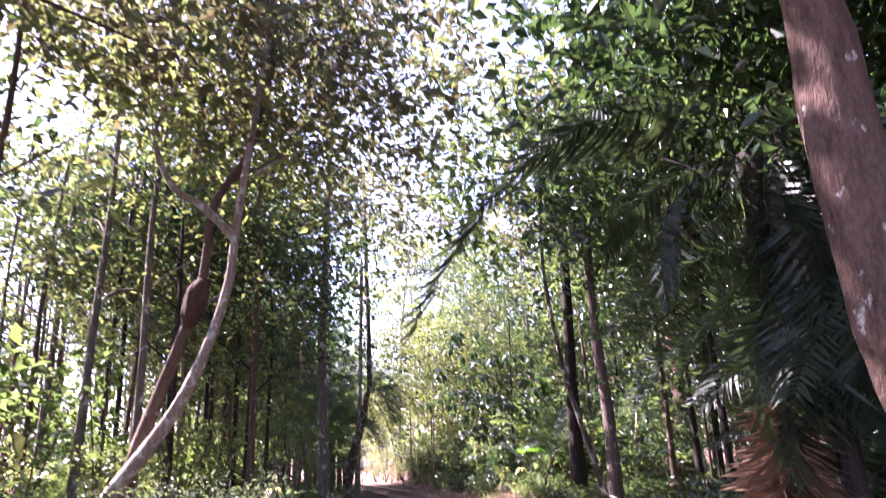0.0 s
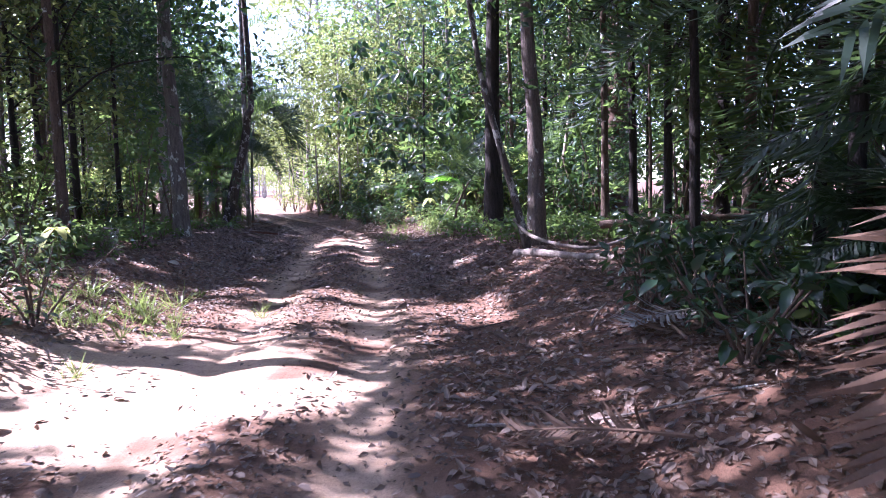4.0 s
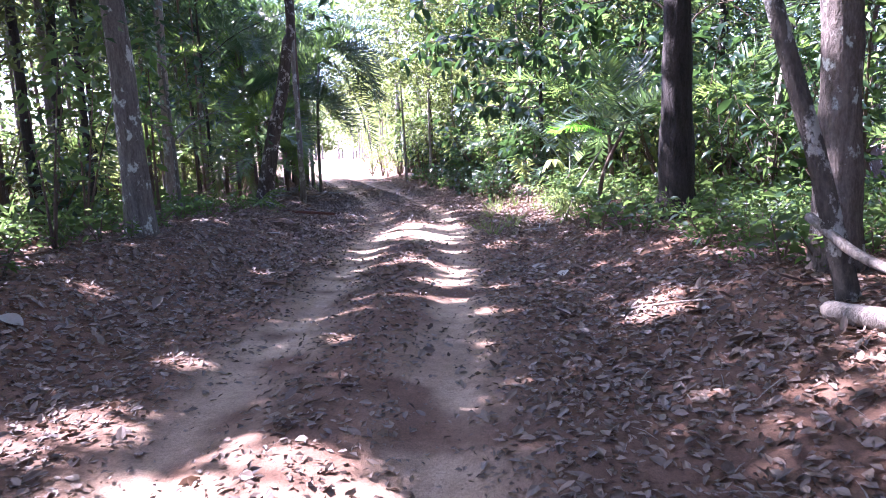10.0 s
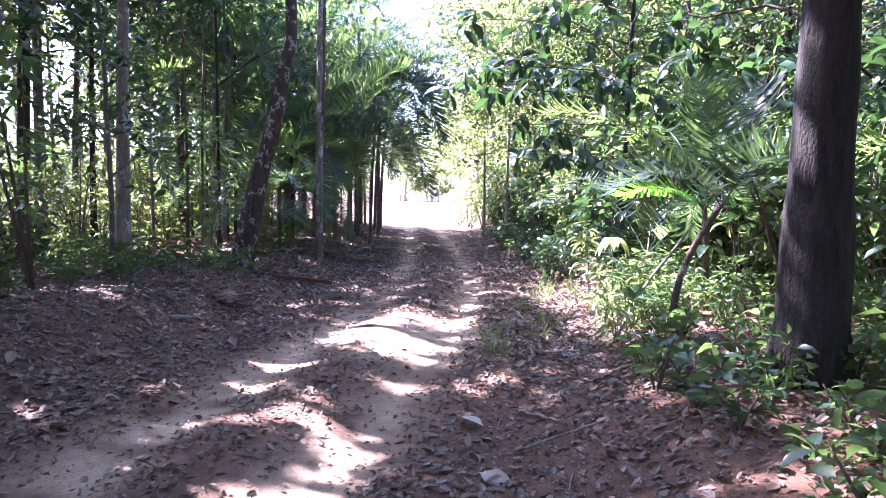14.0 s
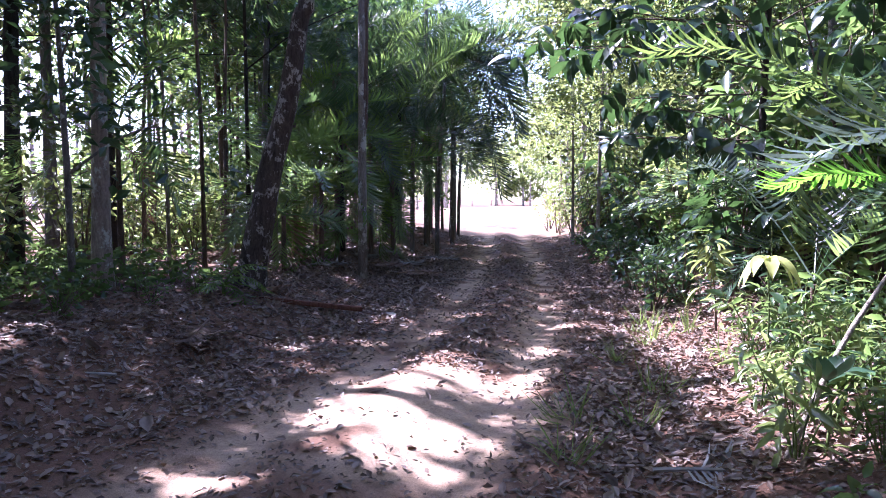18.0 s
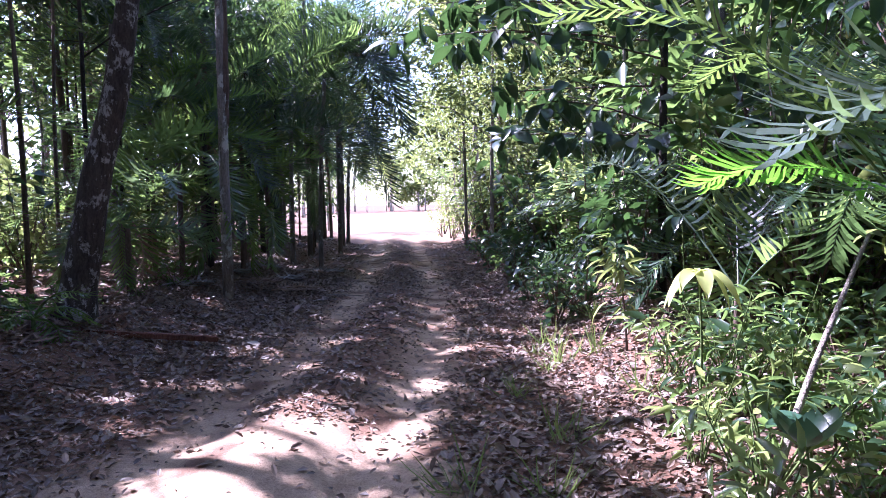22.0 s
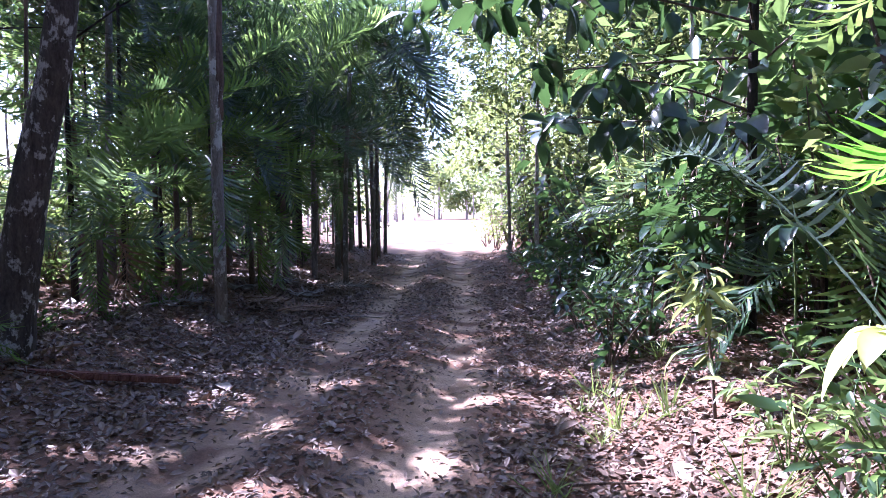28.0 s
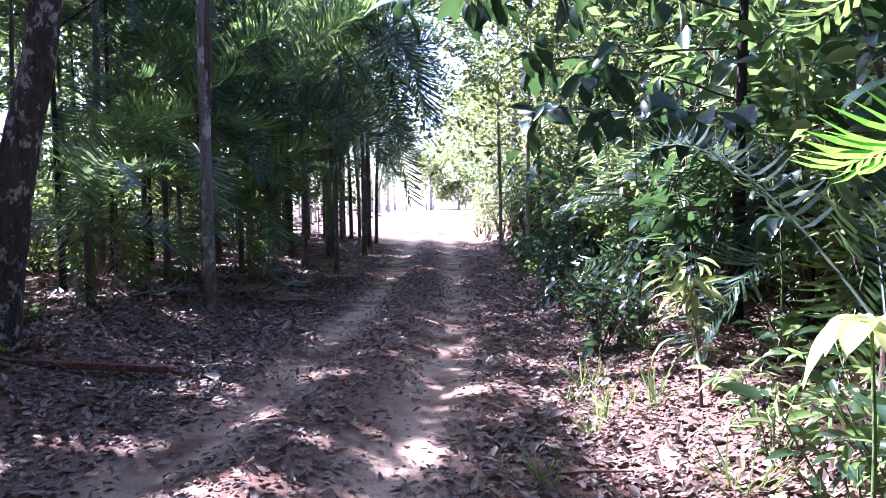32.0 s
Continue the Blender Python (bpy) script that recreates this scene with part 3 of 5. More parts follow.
def shrub(name, label, seed, h, spread, stems, count, leaf, mat, shape=BROAD_LEAF, width=0.42, group="", bottom=0.25, lift=-0.2, category="shrub", whole=False, stem_mat=None, stem_r=0.008):
    """A many-stemmed bush at the origin, to be copied."""
    g = np.random.default_rng(seed)
    t = root(name, 0, 0, -60, label, category, group)
    anchors, wood = [], []
    for i in range(stems):
        a = i * 2.4 + g.random()
        o = np.array([math.cos(a), math.sin(a), 0]) * spread * (0.25 + 0.75 * g.random()) * (0.2 if stems == 1 else 1)
        hh = h * (0.65 + 0.4 * g.random())
        sp = spline([(0, 0, -0.08), o * 0.3 + (0, 0, hh * 0.35), o * 0.75 + (0, 0, hh * 0.75), o + (0, 0, hh)], 12)
        if whole:
            wood.append(tube(sp[::3], np.linspace(0.006 + 0.006 * h, 0.004, 4), 4))
        else:
            part("stem", mesh_np("stem", *tube(sp[::2], np.linspace(stem_r + 0.75 * stem_r * h, 0.5 * stem_r, 6), 5), stem_mat or BARK_BROWN, True), t)
        anchors.append(sp)
    if whole:
        part("stem", mesh_np("stem", *joined(wood), BARK_BROWN, True), t)
    anchors = np.array(anchors)
    which, u = g.integers(0, stems, count), bottom + (1 - bottom) * g.random(count) ** 0.8
    f = u * 11
    i0 = np.minimum(f.astype(int), 10)
    p = anchors[which, i0] * (1 - (f - i0))[:, None] + anchors[which, i0 + 1] * (f - i0)[:, None]
    out = randdir(g, count, 0.35, 0.05)
    p = p + out * (np.abs(g.normal(size=(count, 1))) * 0.16 * spread * (1.2 - 0.5 * u[:, None]) + 0.01)
    d = unit(out + (0, 0, lift) + 0.3 * g.normal(size=out.shape))
    ln = leaf * (0.6 + 0.7 * g.random(count))
    part("foliage", mesh_np("foliage", *leaves(p, d, randdir(g, count, 1, 1.3), ln, ln * width, shape), mat, True), t)
    return t


def plant_out(proto, spots, g, low=0.8, high=1.25, lean=6):
    """Copies of a plant at the spots; the first takes the original's place."""
    for i, (x, y) in enumerate(spots):
        s = low + (high - low) * g.random()
        m = pose(x, y, ground_z(x, y) - 0.02, g.normal() * lean, g.normal() * lean, g.random() * 360) @ Matrix.Scale(s, 4)
        if i == 0:
            proto.matrix_basis = m
        else:
            copy_thing(proto, m) if abs(proto.scale[0] - 1) < 1e-6 else copy_thing(proto, m @ Matrix.Scale(1 / proto.scale[0], 4))


OPEN = [(1.2, 5.2, 25.0, 32.0), (2.4, 5.8, 10.0, 24.8), (-6.8, -2.0, 8.0, 18.5)]      # where only low plants stand
PALMS_ONLY = [(-10.6, -3.0, 29.6, 50.0)]


def spots(g, n, y0, y1, d0, d1, side=0, apart=0.6, taken=None, keep_off=()):
    """Scattered places at distance d0 to d1 from the track's middle line."""
    got, taken = [], taken if taken is not None else []
    for _ in range(n * 30):
        if len(got) >= n:
            break
        y = y0 + (y1 - y0) * g.random()
        sd = side or (1 if g.random() < 0.5 else -1)
        x = float(centre(y)) + sd * (d0 + (d1 - d0) * g.random())
        if clearing(x, y) < 0.95 or any(a0 < x < a1 and b0 < y < b1 for a0, a1, b0, b1 in keep_off) or any((x - a) ** 2 + (y - b) ** 2 < apart**2 for a, b in got + taken):
            continue
        got.append((x, y))
    return got


# ---- trees beside the track ----
MAIN = []


def main_tree(x, y, *a, **k):
    MAIN.append((x, y))
    k.setdefault("upper", 1100)
    k.setdefault("crown_from", 0.5)
    return tree(x, y, *a, **k)


main_tree(3.45, 23.9, 0.245, 13, "tall tree with nearly black bark beside the track", BARK_DARK, LEAF_CANOPY, 101, [(0, 0, -0.2), (0.03, 0, 2), (0.1, 0.1, 5), (0.3, 0.2, 13)], limbs=7, reach=3.2, count=2200)
main_tree(3.72, 20.0, 0.18, 13, "straight tree with grey-brown fissured bark", BARK_FISSURED, LEAF_CANOPY, 102, [(0, 0, -0.2), (0.0, 0, 2), (-0.12, 0.1, 5), (0.1, 0.2, 13)], limbs=7, reach=3.2, count=2200, lump=0.2)
main_tree(3.42, 19.0, 0.075, 9.5, "curved slender tree with white lichen leaning over the track", BARK_LEAN, LEAF_MID, 103, [(0, 0, -0.2), (-0.22, 0.05, 0.8), (-0.5, 0.15, 1.9), (-0.8, 0.3, 3.3), (-1.0, 0.5, 6), (-0.6, 1.0, 9.5)], limbs=5, crown_from=0.6, count=1400, reach=2.0)
main_tree(-3.46, 23.06, 0.185, 13, "straight tree with grey bark on the bank", BARK_GREY, LEAF_CANOPY, 104, [(0, 0, -0.2), (-0.03, 0, 2), (-0.1, 0, 5), (0.1, 0, 13)], limbs=7, reach=3.0, count=2200)
main_tree(-5.5, 28.1, 0.115, 11, "slim pale grey tree on the bank", BARK_PALE, LEAF_CANOPY, 105, limbs=5, reach=2.2, count=1300)
main_tree(-3.97, 29.05, 0.185, 12, "dark leaning tree with pale lichen patches", BARK_SPOTTED, LEAF_CANOPY, 106, [(0, 0, -0.2), (0.15, 0.02, 0.7), (0.36, 0.05, 1.6), (0.6, 0.1, 2.5), (0.76, 0.12, 3.4), (0.85, 0.15, 4.4), (0.6, 0.2, 12)], limbs=6, reach=3.0, count=2000)
pale = main_tree(-5.55, 14.7, 0.14, 11, "leaning pale tree with flaking bark in a pair", BARK_PALE, LEAF_OLIVE, 107, [(0, 0, -0.2), (0.55, 0, 0.65), (1.3, 0, 1.65), (1.8, 0, 2.6), (2.2, 0, 3.95), (2.3, 0, 5.2), (2.9, 0.1, 11)], limbs=7, crown_from=0.5, reach=2.8, count=3600, leaf=0.15)
arm = spline([(2.25, 0, 4.75), (1.7, 0, 5.3), (1.05, 0, 5.8), (0.7, 0, 6.8), (1.0, 0.2, 8)], 14)
part("limb", mesh_np("limb", *tube(arm, np.linspace(0.09, 0.03, 14), 8, 0.1), BARK_PALE, True), pale)
main_tree(-5.1, 15.0, 0.14, 11, "leaning brown tree with a termite nest on its trunk", BARK_BROWN, LEAF_CANOPY, 108, [(0, 0, -0.2), (0.25, 0, 1.1), (0.57, 0, 2.1), (0.93, 0, 3.2), (1.2, 0.0, 4.2), (1.3, 0.0, 5.5), (1.9, 0.3, 7), (2.4, 0.3, 11)], limbs=7, crown_from=0.5, reach=2.8, count=3600, leaf=0.15)
main_tree(-5.6, 16.6, 0.09, 10, "slim tree behind the leaning pair", BARK_GREY, LEAF_LIGHT, 109, limbs=5, reach=2.2, count=1500, crown_from=0.35)
main_tree(-7.2, 17.5, 0.10, 11, "slim tree behind the leaning pair", BARK_GREY, LEAF_LIGHT, 110, limbs=5, reach=2.2, count=1500, crown_from=0.35)
main_tree(8.0, 29.0, 0.47, 14, "thick brown tree hung with dry litter", BARK_RED, LEAF_DARK, 111, limbs=6, reach=3.4, count=2000, lump=0.3)
main_tree(5.75, 26.7, 0.07, 9, "thin tree with a pale broken stub", BARK_PALE, LEAF_MID, 112, [(0, 0, -0.2), (-0.05, 0, 1), (0.12, 0, 2.2), (0.3, 0.1, 4), (0.2, 0, 9)], limbs=5, reach=2.0, count=1200, crown_from=0.35)
main_tree(2.45, 6.6, 0.225, 10, "thick reddish-brown trunk with a bulge beside the track", BARK_RED, LEAF_DARK, 113, [(0.1, 0, -0.2), (0.14, 0, 1.2), (0.0, 0, 2.3), (-0.04, 0, 3.2), (0.02, 0.1, 5), (0.5, 0.3, 10)], limbs=6, crown_from=0.6, reach=3, count=2000, lump=0.25)
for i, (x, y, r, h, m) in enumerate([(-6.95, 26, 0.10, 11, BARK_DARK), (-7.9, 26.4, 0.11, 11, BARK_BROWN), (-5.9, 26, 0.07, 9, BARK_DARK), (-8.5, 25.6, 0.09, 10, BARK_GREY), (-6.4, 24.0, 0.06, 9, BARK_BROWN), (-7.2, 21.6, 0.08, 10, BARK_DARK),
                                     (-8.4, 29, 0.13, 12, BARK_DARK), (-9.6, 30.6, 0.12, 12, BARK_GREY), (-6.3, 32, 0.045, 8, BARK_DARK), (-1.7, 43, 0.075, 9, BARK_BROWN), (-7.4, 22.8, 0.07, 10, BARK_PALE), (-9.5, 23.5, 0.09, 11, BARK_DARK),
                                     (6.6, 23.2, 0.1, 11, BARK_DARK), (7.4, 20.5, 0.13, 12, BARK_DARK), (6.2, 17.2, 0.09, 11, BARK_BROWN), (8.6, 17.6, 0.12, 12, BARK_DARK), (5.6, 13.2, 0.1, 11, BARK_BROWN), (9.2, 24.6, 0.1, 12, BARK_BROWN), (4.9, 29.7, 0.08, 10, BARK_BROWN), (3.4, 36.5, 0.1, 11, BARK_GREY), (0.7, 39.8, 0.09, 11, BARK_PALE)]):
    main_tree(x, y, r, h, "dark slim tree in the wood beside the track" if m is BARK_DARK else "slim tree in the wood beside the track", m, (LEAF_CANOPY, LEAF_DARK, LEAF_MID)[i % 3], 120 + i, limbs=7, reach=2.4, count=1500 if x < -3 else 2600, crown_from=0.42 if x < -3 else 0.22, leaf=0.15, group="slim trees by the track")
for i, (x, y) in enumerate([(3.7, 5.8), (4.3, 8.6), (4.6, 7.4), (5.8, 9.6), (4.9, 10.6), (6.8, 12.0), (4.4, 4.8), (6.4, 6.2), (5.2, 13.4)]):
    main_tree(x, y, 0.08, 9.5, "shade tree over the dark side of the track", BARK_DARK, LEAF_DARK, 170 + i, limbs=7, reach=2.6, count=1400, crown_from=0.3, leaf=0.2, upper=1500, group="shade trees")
# added trees, mostly out of view, that block sun from the right-hand side
for i, (x, y) in enumerate([(-4.6, 7.0), (-5.6, 9.6)]):
    main_tree(x, y, 0.11, 11, "tall tree roofing the start of the track", BARK_BROWN, LEAF_CANOPY, 155 + i, limbs=8, reach=3.0, count=1500, crown_from=0.5, leaf=0.19, upper=1500, group="roofing trees")
for i, (x, y, h, reach, n) in enumerate([(-4.5, 20.0, 12.5, 4.2, 8000), (5.7, 22.4, 12, 3.4, 5000), (-6.6, 13.0, 11, 3.4, 2600)]):
    main_tree(x, y, 0.09, h, "tree with a broad olive-brown crown over the track", BARK_BROWN, LEAF_OLIVE, 180 + i, limbs=9, reach=reach, count=n, crown_from=0.45, leaf=0.17)
for i, (x, y, h, reach, n) in enumerate([(-4.9, 20.9, 7.5, 2.6, 5200), (-6.6, 22.6, 8, 2.6, 4200), (-5.8, 18.6, 7, 2.2, 3600), (-8.2, 20.2, 9, 2.8, 3600), (-7.6, 25.6, 9, 2.8, 3600), (5.9, 19.4, 9, 2.6, 3200), (7.6, 22.6, 10, 2.8, 3200), (9.4, 26.6, 10, 2.8, 2600), (5.0, 16.2, 8, 2.2, 2200), (-9.2, 31.6, 8.5, 2.4, 2400), (-9.6, 28.4, 8.5, 2.6, 2800), (-11.2, 30.2, 9.0, 2.6, 2400)]):
    # the third tree's leaves are coloured lighter to read as sunlit
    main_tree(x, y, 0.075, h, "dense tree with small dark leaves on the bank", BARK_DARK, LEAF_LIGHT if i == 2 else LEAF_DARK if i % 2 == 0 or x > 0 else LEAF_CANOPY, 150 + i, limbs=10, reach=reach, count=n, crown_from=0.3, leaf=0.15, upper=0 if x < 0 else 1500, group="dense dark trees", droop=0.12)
for i, (x, y) in enumerate([(-2.9, 43.6), (-1.5, 40.2), (1.7, 36.4), (-0.7, 41.2), (0.4, 44.5), (-2.2, 48.0)]):
    main_tree(x, y, 0.055, 7.5, "light-leaved tree leaning towards the opening", BARK_PALE, LEAF_LIGHT if i % 2 else LEAF_CANOPY, 190 + i, limbs=8, reach=2.2, count=4200, crown_from=0.22, leaf=0.15, upper=0, filtered=False)
for i, (x, y) in enumerate([(-3.0, 50.5), (-4.6, 53), (0.2, 49.5), (2.2, 51), (-1.2, 55), (4.2, 48), (1.2, 57), (5.5, 54)]):
    MAIN.append((x, y))
    tree(x, y, 0.13 + 0.02 * (i % 3), 17, "tall pale-barked tree standing against the sky", BARK_PALE, (LEAF_LIGHT, LEAF_CANOPY, LEAF_OLIVE)[i % 3], 160 + i, limbs=10, reach=3.0, count=2300, crown_from=0.33, leaf=0.27, group="tall pale trees", filtered=False, wobble=0.03)

# ---- palms ----
slender = palm(-3.95, 32.0, "slender palm with a lichen-spotted stem and brown fibrous top", 201, 9.6, 0.062, 7, 2.2, LEAF_PALM, BARK_STEM, (0, 65), 0.5, (0.05, 0.1))
part("fibre_sheath", mesh_np("fibre_sheath", *tube(spline([(0.01, 0.03, 2.5), (0.02, 0.05, 3.6), (0.04, 0.08, 6), (0.05, 0.1, 9.5)], 20), np.concatenate([[0.058], np.full(18, 0.075), [0.07]]), 12, 0.25, 4), BARK_RED, True), slender, "shaggy brown fibre")
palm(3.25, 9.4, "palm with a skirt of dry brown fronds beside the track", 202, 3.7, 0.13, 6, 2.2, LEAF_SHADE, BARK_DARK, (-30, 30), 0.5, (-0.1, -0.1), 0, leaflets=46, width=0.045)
g = np.random.default_rng(203)
skirt = root("dry_palm_clump", 3.15, 9.35, ground_z(3.15, 9.35), "clump of dry reddish-brown palm fronds round a stem", "palm")
dry = [frond_mesh(g, 1.7, LEAF_DEAD, 30, 0.42, 0.35, 0.12, 0.03, -0.2) for _ in range(3)]
for i in range(46):
    part("dead_frond", dry[i % 3], skirt, "", pose(0, 0, 0.75 + 1.25 * g.random(), g.normal() * 30, 62 + 22 * g.random(), i * 137.5) @ Matrix.Scale(0.6 + 0.35 * g.random(), 4))
# hanging and arching fronds take the leaflet colours darkened for shade
hang = [frond_mesh(g, 2.6, LEAF_DIMPALM, 40, 0.6, 0.5 + 0.2 * i, 0.2, 0.042) for i in range(2)]
drape = root("hanging_palm", 3.45, 9.15, ground_z(3.45, 9.15), "palm hung with drooping fronds, coloured dark for shade, beside the dry clump", "palm")
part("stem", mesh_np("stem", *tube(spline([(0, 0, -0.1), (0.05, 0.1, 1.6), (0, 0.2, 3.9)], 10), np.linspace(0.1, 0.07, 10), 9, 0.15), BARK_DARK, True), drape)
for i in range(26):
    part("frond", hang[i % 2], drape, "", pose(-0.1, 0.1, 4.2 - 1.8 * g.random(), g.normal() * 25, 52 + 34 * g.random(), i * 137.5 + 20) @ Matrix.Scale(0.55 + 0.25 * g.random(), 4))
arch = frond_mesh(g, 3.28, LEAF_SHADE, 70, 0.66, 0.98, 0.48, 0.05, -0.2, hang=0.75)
part("frond", arch, drape, "long arching frond coloured dark for shade", pose(-0.3, 0.0, 4.15 - ground_z(3.45, 9.15), 0, 0, 185))
PALM_SET = [frond_mesh(g, 2.6, LEAF_DIMPALM if i else LEAF_PALM, 52, 0.55, 0.45 + 0.2 * i, 0.5, 0.03, -0.35 - 0.15 * i) for i in range(4)]
SMALL_SET = [frond_mesh(g, 1.25, LEAF_PALM, 34, 0.32, 0.5 + 0.15 * i, 0.5, 0.022, -0.1) for i in range(3)]
LIGHT_SET = [frond_mesh(g, 1.6, LEAF_LIGHTPALM, 28, 0.42, 0.45 + 0.15 * i, 0.5, 0.032) for i in range(3)]
DARK_SET = [frond_mesh(g, 3.2, LEAF_DIMPALM, 58, 0.6, 0.6 + 0.2 * i, 0.5, 0.03, -0.5 - 0.2 * i) for i in range(3)]
SHADE_SET = [frond_mesh(g, 1.4, LEAF_DIMPALM, 28, 0.4, 0.45 + 0.15 * i, 0.5, 0.034) for i in range(3)]


def frond_between(parent, base, tip, mat, roll=0.0, leaflets=26, leaflet=0.4, sag=0.6, rise=0.6, width=0.036, vee=0.0, name="frond", label=""):
    """A frond of the palm at the parent, arching from base to tip (both in the world)."""
    v = np.array(tip, float) - np.array(base, float)
    flat = math.hypot(v[0], v[1])
    ln = math.hypot(flat, v[2]) / math.hypot(0.9, rise - sag)
    up = math.degrees(math.atan2(v[2], flat) - math.atan2(rise - sag, 0.9))
    me = frond_mesh(np.random.default_rng(int(1000 * abs(v[0]) + 77 * abs(v[1]))), ln, mat, leaflets, leaflet, sag, rise, width, vee, thick=0.008)
    at = Vector(base) - parent.location
    return part(name, me, parent, label, pose(at.x, at.y, at.z, roll, -up, math.degrees(math.atan2(v[1], v[0]))))


near_palm = palm(2.64, 25.4, "young palm with arching fronds beside the dark tree", 204, 1.25, 0.03, 0, 1.5, None, BARK_BROWN, shared=LIGHT_SET, lean=(0.42, 0.08))
for tip, mat, sag, roll in (((2.11, 24.95, 1.62), LEAF_GLINT, 0.85, -20), ((2.8, 26.0, 2.75), LEAF_PALM, 0.35, 0), ((3.5, 26.3, 2.7), LEAF_DIMPALM, 0.4, 0), ((4.1, 25.9, 2.0), LEAF_PALM, 0.7, 0), ((3.6, 24.7, 1.9), LEAF_DIMPALM, 0.7, 0), ((3.3, 26.5, 1.6), LEAF_DIMPALM, 0.9, 0)):
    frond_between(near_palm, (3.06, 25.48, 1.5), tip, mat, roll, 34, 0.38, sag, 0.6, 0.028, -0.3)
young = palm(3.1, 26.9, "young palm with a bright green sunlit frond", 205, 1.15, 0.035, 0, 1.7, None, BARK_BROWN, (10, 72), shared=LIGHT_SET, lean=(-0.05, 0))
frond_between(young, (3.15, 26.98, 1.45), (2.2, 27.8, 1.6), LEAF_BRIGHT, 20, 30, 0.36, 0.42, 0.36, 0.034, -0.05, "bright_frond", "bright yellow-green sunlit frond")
for tip, mat, sag in (((1.29, 26.9, 2.55), LEAF_LIGHTPALM, 0.55), ((2.2, 28.7, 2.35), LEAF_LIGHTPALM, 0.7), ((3.3, 28.2, 2.3), LEAF_PALM, 0.6), ((4.0, 27.5, 2.2), LEAF_PALM, 0.6), ((4.1, 26.4, 1.9), LEAF_PALM, 0.7), ((3.0, 27.9, 1.1), LEAF_DIMPALM, 0.9), ((3.6, 27.9, 1.4), LEAF_PALM, 0.8)):
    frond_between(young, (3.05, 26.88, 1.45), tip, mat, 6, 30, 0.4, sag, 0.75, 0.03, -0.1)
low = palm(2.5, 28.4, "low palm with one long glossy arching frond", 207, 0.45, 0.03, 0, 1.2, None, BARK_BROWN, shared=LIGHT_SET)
for tip, mat, sag in (((0.92, 30.3, 1.4), LEAF_GLINT, 0.95), ((3.2, 29.5, 1.5), LEAF_PALM, 0.8), ((2.6, 29.6, 1.3), LEAF_DIMPALM, 0.9), ((3.4, 28.2, 1.3), LEAF_PALM, 0.8)):
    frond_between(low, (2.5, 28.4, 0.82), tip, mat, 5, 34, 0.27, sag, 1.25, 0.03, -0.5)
for i, (x, y) in enumerate([(4.9, 12.1), (5.4, 13.4), (4.6, 11.3), (5.3, 11.6), (6.0, 14.2), (2.75, 31.7), (3.4, 33.0), (1.5, 34.2)]):
    palm(x, y, "dark low palm in the shade", 280 + i, 0.5 + 0.35 * (i % 3), 0.04, 9, 1.5, None, BARK_DARK, (0, 66), shared=SHADE_SET, group="shaded palms")
SHOW_SET = [frond_mesh(g, 1.9, (LEAF_LIGHTPALM, LEAF_PALM, LEAF_LIGHTPALM)[i], 42, 0.46, 0.6 + 0.2 * i, 0.5, 0.03, -0.2) for i in range(3)]
for i, (x, y, st, n) in enumerate([(-5.5, 31.7, 1.3, 8), (-5.4, 33.0, 1.9, 9), (-5.1, 34.4, 1.2, 8), (-6.6, 29.4, 2.2, 8), (-6.9, 34.3, 2.8, 9), (-6.0, 36.0, 2.6, 9), (2.9, 30.9, 0.7, 6), (5.2, 28.6, 1.6, 8), (1.6, 36.6, 1.4, 8)]):
    MAIN.append((x, y))
    palm(x, y, "feathery palm with long drooping leaflets", 310 + i, st, 0.04, n, 1.9, None, BARK_BROWN, (-5, 66), shared=SHOW_SET, dead=1 if i % 3 == 0 else 0, group="feathery palms")
palm(-3.75, 28.3, "tiny palm tuft beside the plank", 330, 0.12, 0.02, 6, 0.8, None, BARK_GREEN, (10, 60), shared=[frond_mesh(g, 0.55, LEAF_LIGHTPALM, 12, 0.26, 0.7, 0.5, 0.022)])
shining = palm(-4.75, 30.9, "low palm with one frond coloured pale for its shine", 206, 0.9, 0.04, 4, 1.4, None, BARK_BROWN, (5, 60), shared=SMALL_SET)
# the highlight on this frond is in its pale leaf colour
frond_between(shining, (-4.75, 30.9, 1.35), (-3.6, 30.3, 1.66), LEAF_GLINT, -10, 26, 0.34, 1.1, 1.15, 0.034, -0.1, label="frond with a pale shine put into its colour")
overhang = palm(-5.0, 37.6, "palm leaning its dark fronds over the track", 208, 4.3, 0.048, 6, 2.4, None, BARK_GREY, (-10, 60), shared=DARK_SET, lean=(0.25, -0.1))
for tip, sag in (((-2.7, 37.6, 3.9), 0.8), ((-2.5, 38.2, 4.9), 0.7), ((-3.2, 36.6, 3.3), 1.0), ((-2.9, 38.8, 5.8), 0.5), ((-3.4, 36.4, 5.2), 0.6), ((-3.3, 39.3, 3.2), 1.0), ((-2.7, 36.4, 2.9), 1.15), ((-2.9, 37.4, 2.7), 1.2)):
    frond_between(overhang, (-4.75, 37.5, 4.7), tip, LEAF_DIMPALM, 8, 40, 0.62, sag, 0.75, 0.045, -0.2)
